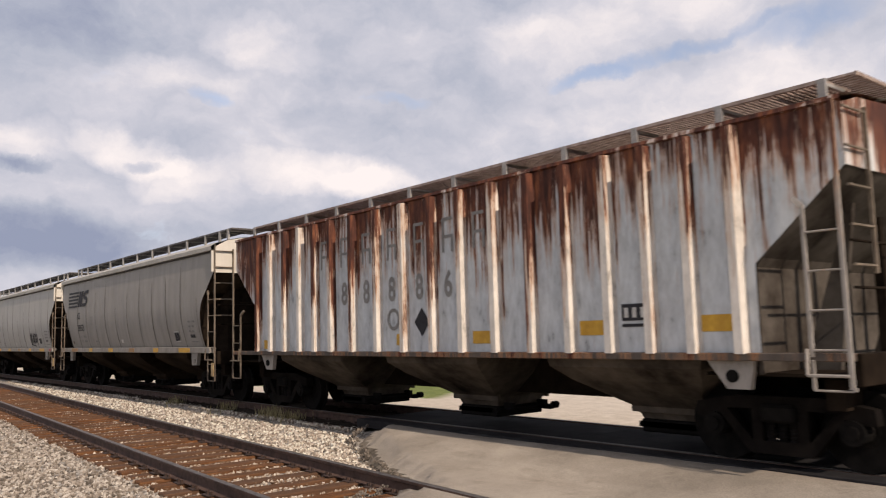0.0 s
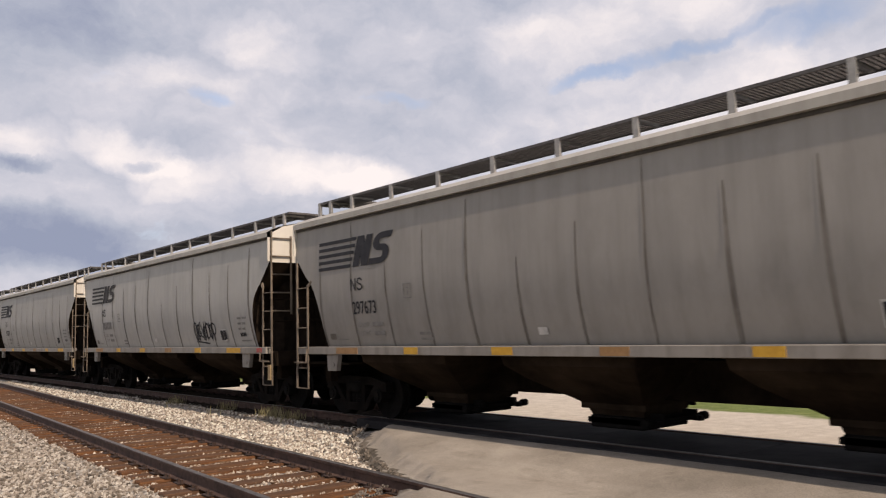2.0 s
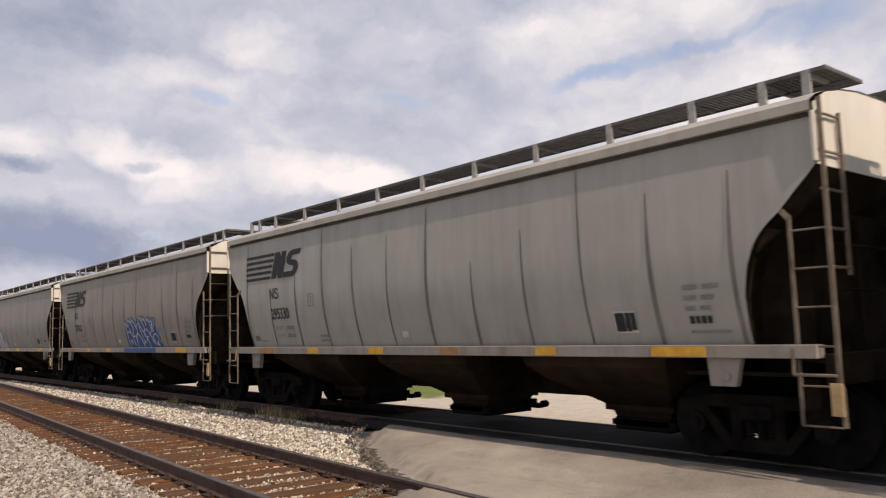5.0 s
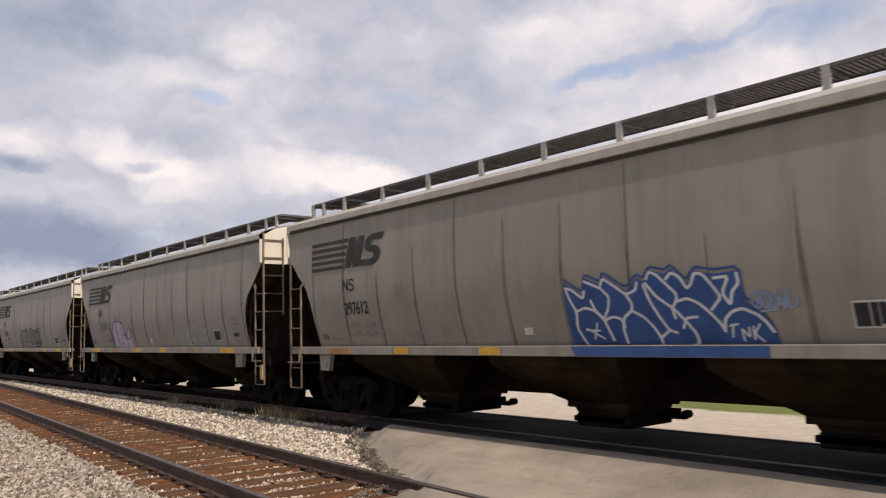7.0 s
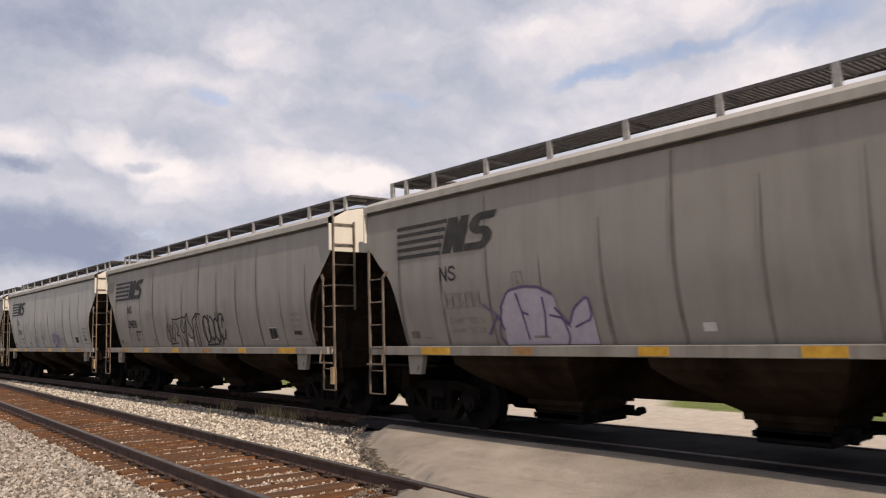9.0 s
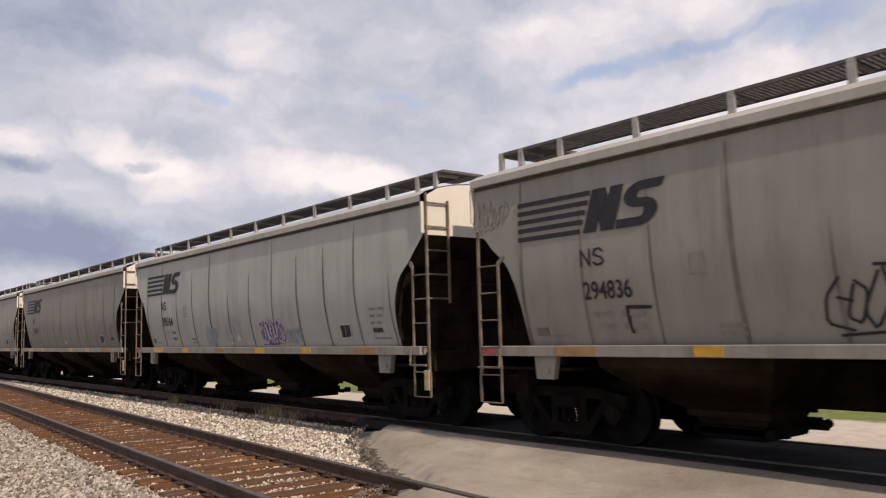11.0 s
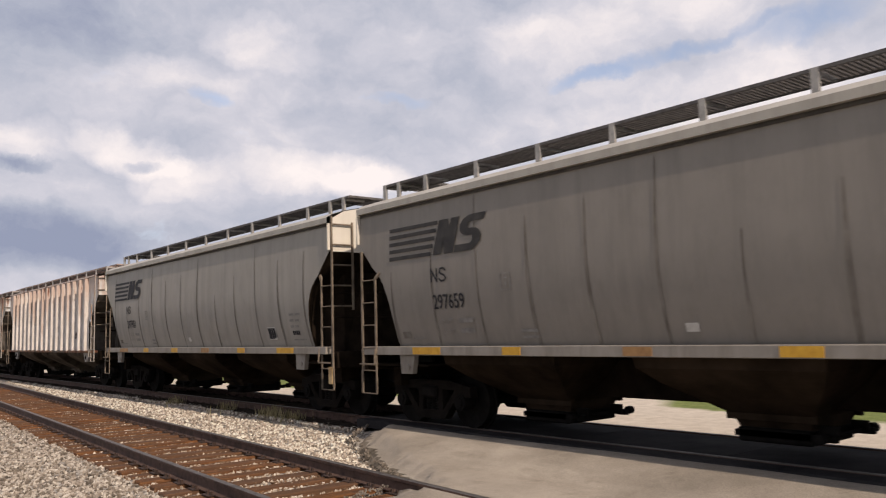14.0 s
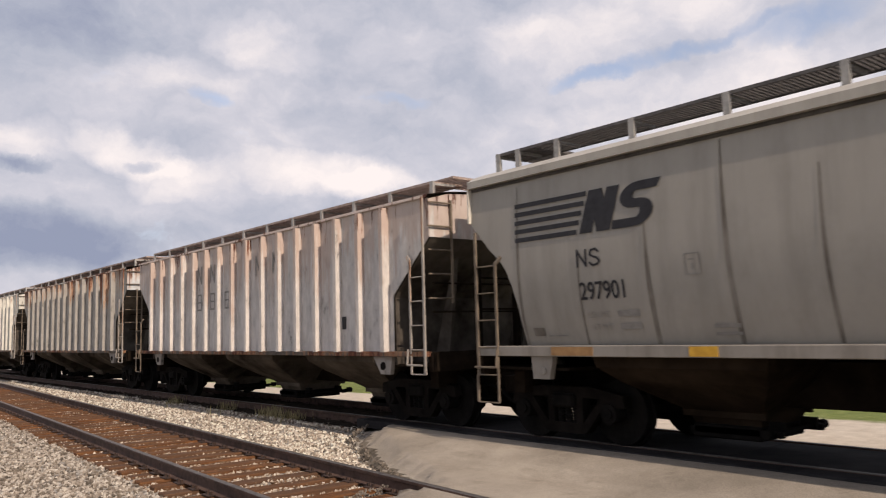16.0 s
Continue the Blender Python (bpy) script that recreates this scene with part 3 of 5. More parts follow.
def end_step_board(mat, half, x_lo, x_hi):
    """Wider grated landing at the end of a running board."""
    v, f = [], []

    def cube(x0, x1, y0, y1, z0, z1):
        o = len(v)
        v.extend((x, y, z) for x in (x0, x1) for y in (y0, y1) for z in (z0, z1))
        f.extend(tuple(o + i for i in q) for q in ((0, 1, 3, 2), (4, 6, 7, 5), (0, 4, 5, 1), (2, 3, 7, 6), (0, 2, 6, 4), (1, 5, 7, 3)))
    x = x_lo
    while x < x_hi:
        cube(x, x + 0.04, -half, -half + 0.75, -0.035, -0.005)
        x += 0.085
    for y in (-half, -half + 0.75):
        cube(x_lo, x_hi, y - 0.015, y + 0.015, -0.045, 0.0)
    return raw("end_platform", v, f, mat)


def add_end_platforms(car, mat, key, z, spans=((-1.02, -0.30), (0.30, 1.02))):
    for lo, hi in spans:
        me = shared(key + str(lo), lambda: end_step_board(mat, HALF - 0.08, lo, hi))
        for turn in (0, math.pi):
            p = tagged(part("end_platform", me, mat, car, "grated roof end platform"), kind="stuff")
            p.location, p.rotation_euler = (0, 0, z), (0, 0, turn)


def decal(name, pieces, mat, car, label="", curve=True, out=0.012):
    """Painted shapes on the side: outlines (u towards the front of the wagon, v up), triangulated on the side's curve."""
    v, f = [], []
    for poly in pieces:
        o = len(v)
        for y, z in poly:
            v.append((-(side_x(z) if curve else 1.60) - out, y, z))
        f.append(tuple(range(o, o + len(poly))))
    me = raw(name, v, f, mat)
    return part(name, me, mat, car, label)


def lettering(name, text, car, y, z, size, mat, curve=True, stretch=1.0, label="", bold=0.0):
    cu = bpy.data.curves.new(name, "FONT")
    cu.body, cu.size, cu.offset = text, size, bold
    tmp = bpy.data.objects.new(name, cu)
    me = bpy.data.meshes.new_from_object(tmp)
    bpy.data.objects.remove(tmp)
    bpy.data.curves.remove(cu)
    for q in me.vertices:
        u, w = q.co.x * stretch, q.co.y
        zz = z + w
        q.co = (-(side_x(zz) if curve else 1.60) - 0.012, y - u, zz)
    me.name = name
    me.materials.clear()
    me.materials.append(mat)
    return part(name, me, mat, car, label)


def strip(points, width):
    """Outlines of a painted stroke along points (y, z)."""
    out = []
    for (y0, z0), (y1, z1) in zip(points, points[1:]):
        d = Vector((y1 - y0, z1 - z0))
        if d.length < 1e-5:
            continue
        n = Vector((-d.y, d.x)).normalized() * width / 2
        e = d.normalized() * width * 0.3
        out.append([(y0 - e.x + n.x, z0 - e.y + n.y), (y1 + e.x + n.x, z1 + e.y + n.y), (y1 + e.x - n.x, z1 + e.y - n.y), (y0 - e.x - n.x, z0 - e.y - n.y)])
    return out


def arc(cy, cz, ry, rz, a0, a1, n=14):
    return [(cy - ry * math.cos(radians(a0 + (a1 - a0) * i / n)), cz + rz * math.sin(radians(a0 + (a1 - a0) * i / n))) for i in range(n + 1)]


# ---- grey round-sided covered hopper wagon ----
def grey_shell_mesh(paint):
    """Side sheets and arched roof in one bent sheet, its ends cut back in a curve below the end panels."""
    prof = [1.34 + 0.115 * i for i in range(24)]
    left = [(-side_x(z), z) for z in prof if z < 3.95] + [(-1.60, 3.975), (-1.675, 3.98), (-1.675, 4.09), (-1.56, 4.17), (-1.30, 4.27), (-1.0, 4.345), (-0.6, 4.40), (0, 4.42)]
    ring = left + [(-x, z) for x, z in left[-2::-1]]
    ys = [i / 12 for i in range(13)]
    v, f = [], []
    for x, z in ring:
        e = HALF - cut_round(z)
        for s in ys:
            v.append((x, -e + 2 * e * s, z))
    n = len(ys)
    for i in range(len(ring) - 1):
        for j in range(n - 1):
            f.append((i * n + j, i * n + j + 1, (i + 1) * n + j + 1, (i + 1) * n + j))
    me = raw("body", v, f, paint, True)
    me.materials.append(ROOF)
    for p in me.polygons:
        if p.center.z > 3.968:
            p.material_index = 1
            p.use_smooth = False
    return me


def end_panel_mesh(mat, width=1.56, top=4.40, low=3.40, arch=True):
    bm = fresh()
    if arch:
        out = [(-width, low), (-1.57, 4.08), (-1.30, 4.255), (-1.0, 4.33), (-0.6, 4.385), (0, top), (0.6, 4.385), (1.0, 4.33), (1.30, 4.255), (1.57, 4.08), (width, low)]
    else:
        out = [(-width, low), (-width, 4.02), (-1.2, 4.14), (0, top), (1.2, 4.14), (width, 4.02), (width, low)]
    prism(bm, out, "y", -HALF + 0.012, -HALF + 0.03)
    return mesh_of("end_panel", bm, mat)


def slope_sheet_mesh(mat, cut, width=1.55, low=1.12, top=3.40):
    """The tank's end below the end panel: it follows the cut of the side sheets down to the platform."""
    bm = fresh()
    zs = [low + (top - low) * i / 22 for i in range(23)]
    outer = [(-HALF + cut(z) + 0.012, z) for z in zs]
    inner = [(y + 0.05, z) for y, z in outer[::-1]]
    prism(bm, outer + inner, "x", -width, width)
    if width < 1.5:
        for q in bm.verts:
            q.co.x = math.copysign(side_x(q.co.z) - 0.006, q.co.x)
    return mesh_of("slope_sheet", bm, mat)


def end_rib_mesh(mat):
    bm = fresh()
    prism(bm, [(-HALF + 0.30, 3.05), (-HALF + 0.36, 3.02), (-HALF + 0.95, 1.12), (-HALF + 0.55, 1.12)], "x", -0.03, 0.03)
    return mesh_of("end_rib", bm, mat)


def bulkhead_mesh(mat):
    """Assumed bulging lower end of the tank, behind the ladders, near-black for shade."""
    bm = fresh()
    out = [(-1.25, 0.9), (-1.10, 0.40), (-0.7, 0.16), (0.7, 0.12), (1.3, 0.16), (1.55, 0.40), (1.55, 0.9)]
    prism(bm, [(x, -HALF + y) for x, y in out], "z", 1.13, 3.05)
    for q in bm.verts:
        if q.co.z > 3.0:
            q.co.y = max(q.co.y, -HALF + 0.36)
    return mesh_of("bulkhead", bm, mat)


def turned(ob):
    ob.rotation_euler = (0, 0, math.pi)
    return ob


def add_underside(car, rib_mat, key, trucks=5.66, bays=(-3.65, -0.08, 3.55)):
    bm = fresh()
    box(bm, -0.19, 0.19, -6.2, 6.2, 0.60, 1.20, 0.01)
    part("centre_sill", shared("centre_sill", lambda: mesh_of("centre_sill", bm, UNDER)), UNDER, car)
    for y in bays:
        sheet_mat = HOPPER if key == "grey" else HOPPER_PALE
        h = part("hopper", shared("hopper" + key, lambda: hopper_mesh(2.38, sheet_mat)), sheet_mat, car, "dust-stained steel discharge hopper, dark as in shade")
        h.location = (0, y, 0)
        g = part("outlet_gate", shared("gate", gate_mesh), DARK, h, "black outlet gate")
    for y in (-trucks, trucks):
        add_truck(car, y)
    for turn in (False, True):
        for x in (-0.8, 0.8):
            r = part("end_rib", shared("end_rib" + key, lambda: end_rib_mesh(rib_mat)), rib_mat, car)
            r.location = (x, 0, 0)
            if turn:
                turned(r)
        if key == "grey":
            r = part("bulkhead", shared("bulkhead", lambda: bulkhead_mesh(UNDER)), UNDER, car, "assumed bulging end wall, shade put into its colour")
            if turn:
                turned(r)
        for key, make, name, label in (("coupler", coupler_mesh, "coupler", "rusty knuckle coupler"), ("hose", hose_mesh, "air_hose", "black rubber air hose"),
                                       ("end_frame", lambda: end_frame_mesh(HALF), "end_frame", "grimy steel end platform, its colour darkened for shade")):
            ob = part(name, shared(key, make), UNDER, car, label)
            if turn:
                turned(ob)


def brake_wheel_mesh():
    bm = fresh()
    n = 18
    for i in range(n):
        a, b = 2 * math.pi * i / n, 2 * math.pi * (i + 1) / n
        bar(bm, (0.28 * math.cos(a), 0, 0.28 * math.sin(a)), (0.28 * math.cos(b), 0, 0.28 * math.sin(b)), 0.016, 6)
    for i in range(4):
        a = math.pi / 2 * i + 0.4
        bar(bm, (0, 0, 0), (0.28 * math.cos(a), 0, 0.28 * math.sin(a)), 0.014, 6)
    box(bm, -0.14, 0.14, -0.26, -0.03, -0.2, 0.24, 0.03)
    return mesh_of("brake_wheel", bm, DARK)


def grey_wagon(label, j):
    car = tagged(new("hopper_wagon"), label, "wagon", "wagons of the freight train")
    part("body", shared("grey_shell%d" % j, lambda: grey_shell_mesh(GREYS[j])), GREYS[j], car, "bulging grey steel side sheets and arched roof")
    for turn in (False, True):
        e = part("end_panel", shared("grey_end", lambda: end_panel_mesh(CREAM)), CREAM, car, "pale upper end sheet")
        # UNDER's near-black carries the shade of the recess below the end panel.
        s = part("slope_sheet", shared("grey_slope", lambda: slope_sheet_mesh(UNDER, cut_round, 1.42)), UNDER, car, "grimy sloping end sheet, shade put into its colour")
        if turn:
            for ob in (e, s):
                turned(ob)
    add_end_platforms(car, GRATE, "grey_plat", 4.62, ((-1.15, -0.30), (0.30, 1.15)))
    # side sills with their reflective markers
    bm = fresh()
    box(bm, -1.655, -1.50, -HALF + 0.12, HALF - 0.12, 1.31, 1.46, 0.008)
    sill = shared("grey_sill", lambda: mesh_of("side_sill", bm, GREY_SILL))
    for turn in (False, True):
        s = part("side_sill", sill, GREY_SILL, car, "pale grey side sill")
        if turn:
            turned(s)
        if not turn:
            marks = [(4.92, 0.70), (3.01, 0.36), (0.88, 0.42), (-1.10, 0.45), (-3.08, 0.36), (-5.12, 0.71)]
            for i, (y, w) in enumerate(marks):
                b2 = fresh()
                box(b2, -1.661, -1.655, y - w / 2, y + w / 2, 1.325, 1.445)
                part("marker", b2, ORANGE if (i + len(label)) % 3 == 0 else YELLOW, s, "yellow reflective marker")
    for y in (-5.65, 5.50):
        for s in (-1, 1):
            b2 = fresh()
            prism(b2, [(y - 0.20, 1.31), (y + 0.20, 1.31), (y + 0.17, 0.98), (y - 0.13, 0.98)], "x", s * 1.52, s * 1.60)
            bar(b2, (s * 1.60, y - 0.03, 1.10), (s * 1.62, y - 0.03, 1.10), 0.05, 8)
            part("jacking_pad", b2, GREY_SILL, car)
    add_underside(car, UNDER, "grey")
    # running boards along both roof edges, on brackets
    for s in (-1, 1):
        r = part("running_board", shared("grey_board", lambda: board_mesh(GRATE, 6.74)), GRATE, car, "dark grated running board")
        r.location = (-1.15 if s < 0 else 0.60, 0, 4.61)
        for y in (6.70, 6.28, 5.50, 4.20, 2.85, 1.50, 0.15, -1.20, -2.55, -3.90, -5.15, -6.05, -6.55):
            b = part("board_bracket", shared("bracket", lambda: bracket_mesh(0.34)), POST, r)
            b.location = (0.0 if s < 0 else 0.55, y, 0.0)
            if s > 0:
                b.rotation_euler = (0, 0, math.pi)
    for s in (-1, 1):
        b2 = fresh()
        # Dark strip below the roof lip: its shade, set as a thin part.
        box(b2, s * 1.60, s * 1.622, -HALF + 0.03, HALF - 0.03, 3.925, 3.972)
        part("eave_seam", b2, EAVE_SHADE, car, "dark strip for the shade under the roof lip")
        for e in (-1, 1):
            b2 = fresh()
            box(b2, s * 1.57, s * 1.67, e * (HALF - 0.01), e * (HALF + 0.02), 3.42, 3.97)
            part("corner_angle", b2, CREAM, car)
    bm = fresh()
    box(bm, -0.30, 0.30, -HALF + 1.0, HALF - 1.0, 4.38, 4.52, 0.03)
    part("roof_hatch", shared("hatch", lambda: mesh_of("roof_hatch", bm, UNDER)), UNDER, car, "long dark trough hatch")
    # ladders at both ends of both sides
    fl = shared("ladder_front", lambda: ladder_mesh(-1.61, -HALF + 0.33, -HALF - 0.06, 2.92, 4.12))
    rl = shared("ladder_rear", lambda: ladder_mesh(-1.66, HALF - 0.53, HALF - 0.12, 2.80, 3.26))
    for me in (fl, rl):
        part("side_ladder", me, LADDER, car, "grimy steel side ladder with round rungs")
        turned(part("side_ladder", me, LADDER, car, "grimy steel side ladder with round rungs"))
    el = shared("end_ladder", lambda: end_ladder_mesh(-HALF - 0.03, -1.62, -1.16, 4.02, 2.2))
    part("end_ladder", el, LADDER, car, "steel end ladder")
    turned(part("end_ladder", el, LADDER, car, "steel end ladder"))
    w = part("brake_wheel", shared("brake", brake_wheel_mesh), DARK, car, "dark round brake wheel")
    w.location = (0.55, HALF + 0.03, 2.35)
    b2 = fresh()
    box(b2, -1.66, -1.635, -HALF - 0.10, -HALF + 0.02, 0.72, 1.06, 0.006)
    part("step_plate", b2, STEP, car, "worn yellowish step plate")
    # vertical weld seams with run-off dirt that ends in a point
    for i in range(12):
        y = 5.88 - i * 1.065
        top, low = (3.9, 3.2, 2.8, 3.85, 3.5, 3.4)[(i * 5 + j) % 6], 1.47
        v, f = [], []
        n = 12
        for k in range(n + 1):
            z = low + (top - low) * k / n
            for q in (-1, 1):
                v.append((-side_x(z) - 0.007, y + 0.02 * math.sin(z * 1.3 + i) - 0.02 + q * (0.004 + (0.012 + 0.014 * ((i * 7 + j * 3) % 4) / 3) * min(1.0, (top - z) / 1.1 + 0.15)), z))
        for k in range(n):
            f.append((2 * k, 2 * k + 1, 2 * k + 3, 2 * k + 2))
        part("weld_seam", shared("seam%d_%d" % (i, j % 6), lambda: raw("weld_seam", v, f, SEAM)), SEAM, car)
    return car


def emblem(car, paint):
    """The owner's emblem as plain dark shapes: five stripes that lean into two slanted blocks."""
    y0, top, h = 5.88, 3.585, 0.585
    for i in range(5):
        z1 = top - i * 0.1295
        end = y0 - 1.30 + i * 0.045
        n = 4
        cut = [y0 + (end - y0) * k / n for k in range(n + 1)]
        decal("emblem_stripe", [[(p, z1), (q, z1), (q, z1 - 0.068), (p, z1 - 0.068)] for p, q in zip(cut, cut[1:])], paint, car, "dark painted stripe")

    def slant(u, w):
        return (y0 - 1.17 - u - 0.17 * w, top - h + h * w)

    def bow(cu, cw, ru, rw, a0, a1, thick):
        """A thick curved band of the rounded block, as quads."""
        n, out = 9, []
        for q in range(n):
            a, b = radians(a0 + (a1 - a0) * q / n), radians(a0 + (a1 - a0) * (q + 1) / n)
            ring = [(cu + ru * k * math.cos(c), cw + rw * kw * math.sin(c)) for c, k, kw in ((a, 1, 1), (b, 1, 1), (b, 1 - thick / ru, 1 - 0.20 / rw), (a, 1 - thick / ru, 1 - 0.20 / rw))]
            out.append(ring)
        return out
    first = ([(0, 0), (0.20, 0), (0.20, 0.5), (0, 0.5)], [(0, 0.5), (0.20, 0.5), (0.20, 1), (0, 1)], [(0.02, 1), (0.22, 1), (0.48, 0), (0.28, 0)], [(0.29, 0), (0.49, 0), (0.49, 0.5), (0.29, 0.5)], [(0.29, 0.5), (0.49, 0.5), (0.49, 1), (0.29, 1)])
    second = [[(0.78, 0.80), (1.06, 0.80), (1.09, 1.0), (0.78, 1.0)], [(0.52, 0.0), (0.84, 0.0), (0.84, 0.20), (0.50, 0.20)], [(0.76, 0.42), (0.86, 0.42), (0.86, 0.62), (0.76, 0.62)]]
    second += bow(0.78, 0.71, 0.24, 0.29, 90, 270, 0.19) + bow(0.84, 0.31, 0.24, 0.31, -90, 90, 0.19)
    for block in (first, second):
        decal("emblem_block", [[slant(u, w) for u, w in quad] for quad in block], paint, car, "dark slanted emblem block", True, 0.013)


def bars(car, name, y, z, widths, high, mat, curve=True, gap=0.06):
    pieces = []
    for w in widths:
        pieces.append([(y, z + high), (y - w, z + high), (y - w, z), (y, z)])
        y -= w + gap
    return decal(name, pieces, mat, car, "", curve, 0.011)


def grey_marks(car, number, paint):
    emblem(car, paint)
    decal("reporting_mark", strip([(4.77, 2.55), (4.77, 2.77), (4.63, 2.55), (4.63, 2.77)], 0.032) + strip([(4.42, 2.73), (4.47, 2.77), (4.54, 2.76), (4.56, 2.70), (4.51, 2.67), (4.45, 2.65), (4.41, 2.60), (4.45, 2.56), (4.52, 2.55), (4.57, 2.59)], 0.032), BLACK, car)
    if number:
        lettering("wagon_number", number, car, 4.78, 2.09, 0.34, BLACK, True, 0.74, "", 0.004)
    else:
        bars(car, "wagon_number", 4.78, 2.09, [0.11] * 6, 0.24, FADED, True, 0.04)
    lettering("load_limit", "LD LMT", car, 4.70, 1.84, 0.12, FADED, True, 0.85)
    bars(car, "load_stencil", 4.23, 1.84, [0.32], 0.08, FADED)
    lettering("light_weight", "LT WT", car, 4.65, 1.67, 0.12, FADED, True, 0.85)
    bars(car, "weight_stencil", 4.23, 1.67, [0.32], 0.08, FADED)
    decal("stencil_box", strip([(3.20, 2.32), (3.20, 2.57), (3.01, 2.57), (3.01, 2.32), (3.20, 2.32)], 0.018) + strip([(3.14, 2.50), (3.07, 2.50)], 0.02) + strip([(3.10, 2.44), (3.10, 2.38)], 0.03), FADED, car)
    bars(car, "stencil", 5.72, 1.60, [0.20], 0.12, SEAM)
    decal("stencil", strip([(5.45, 1.60), (5.12, 1.60)], 0.02), FADED, car)
    bars(car, "stencil", 2.95, 1.66, [0.32], 0.05, FADED)
    bars(car, "stencil", 2.95, 1.57, [0.32], 0.04, FADED)
    for k, w in enumerate((0.44, 0.36, 0.30)):
        bars(car, "stencil", -5.18, 2.14 - k * 0.13, [w * 0.45, w * 0.45], 0.05, FADED)
    bars(car, "stencil", -5.22, 1.72, [0.06, 0.05, 0.06, 0.05], 0.09, BLACK, True, 0.02)
    bars(car, "stencil", -5.2, 1.60, [0.5], 0.03, FADED)
    bars(car, "test_panel_edge", -4.15, 1.62, [0.34], 0.29, PLATE)
    decal("test_panel", [[(-4.17, 1.885), (-4.31, 1.885), (-4.31, 1.64), (-4.17, 1.64)], [(-4.325, 1.885), (-4.395, 1.885), (-4.395, 1.64), (-4.325, 1.64)], [(-4.405, 1.885), (-4.475, 1.885), (-4.475, 1.66), (-4.405, 1.66)]], BLACK, car, "black inspection panel", True, 0.017)
    bars(car, "data_plate", 0.30, 1.62, [0.17], 0.11, PLATE)


def scrawl(car, y, z, w, h, mat, seed, n=6, width=0.03, label="sprayed scrawl"):
    rng = random.Random(seed)
    pieces = []
    for i in range(n):
        cy, cz = y - w * (i + 0.5) / n, z + h * rng.uniform(0.4, 0.6)
        pts = arc(cy, cz, w / n * rng.uniform(0.4, 0.75), h * rng.uniform(0.3, 0.5), rng.uniform(0, 180), rng.uniform(330, 560), 16)
        pieces += strip(pts, width)
        pieces += strip([(cy + w / n * rng.uniform(-0.4, 0.4), z), (cy + w / n * rng.uniform(-0.5, 0.5), z + h * rng.uniform(0.8, 1.1))], width)
    pieces += strip([(y, z - 0.03), (y - w * 0.6, z - 0.05 + rng.uniform(-0.05, 0.05))], width)
    decal("graffiti", pieces, mat, car, label, True, 0.013)


def spray(car, mat, wide, label, lift, *lines):
    """One sprayed drawing out of bent strokes (y, z)."""
    pieces = []
    for line in lines:
        pieces += strip(soft(line), wide)
    decal("graffiti", pieces, mat, car, label, True, lift)


def soft(points):
    """The stroke with its corners cut, so that it bends."""
    if len(points) < 3:
        return points
    out = [points[0]]
    for (a, b), (c, d) in zip(points, points[1:]):
        out += [(a * 0.84 + c * 0.16, b * 0.84 + d * 0.16), (a * 0.16 + c * 0.84, b * 0.16 + d * 0.84)]
    return out + [points[-1]]


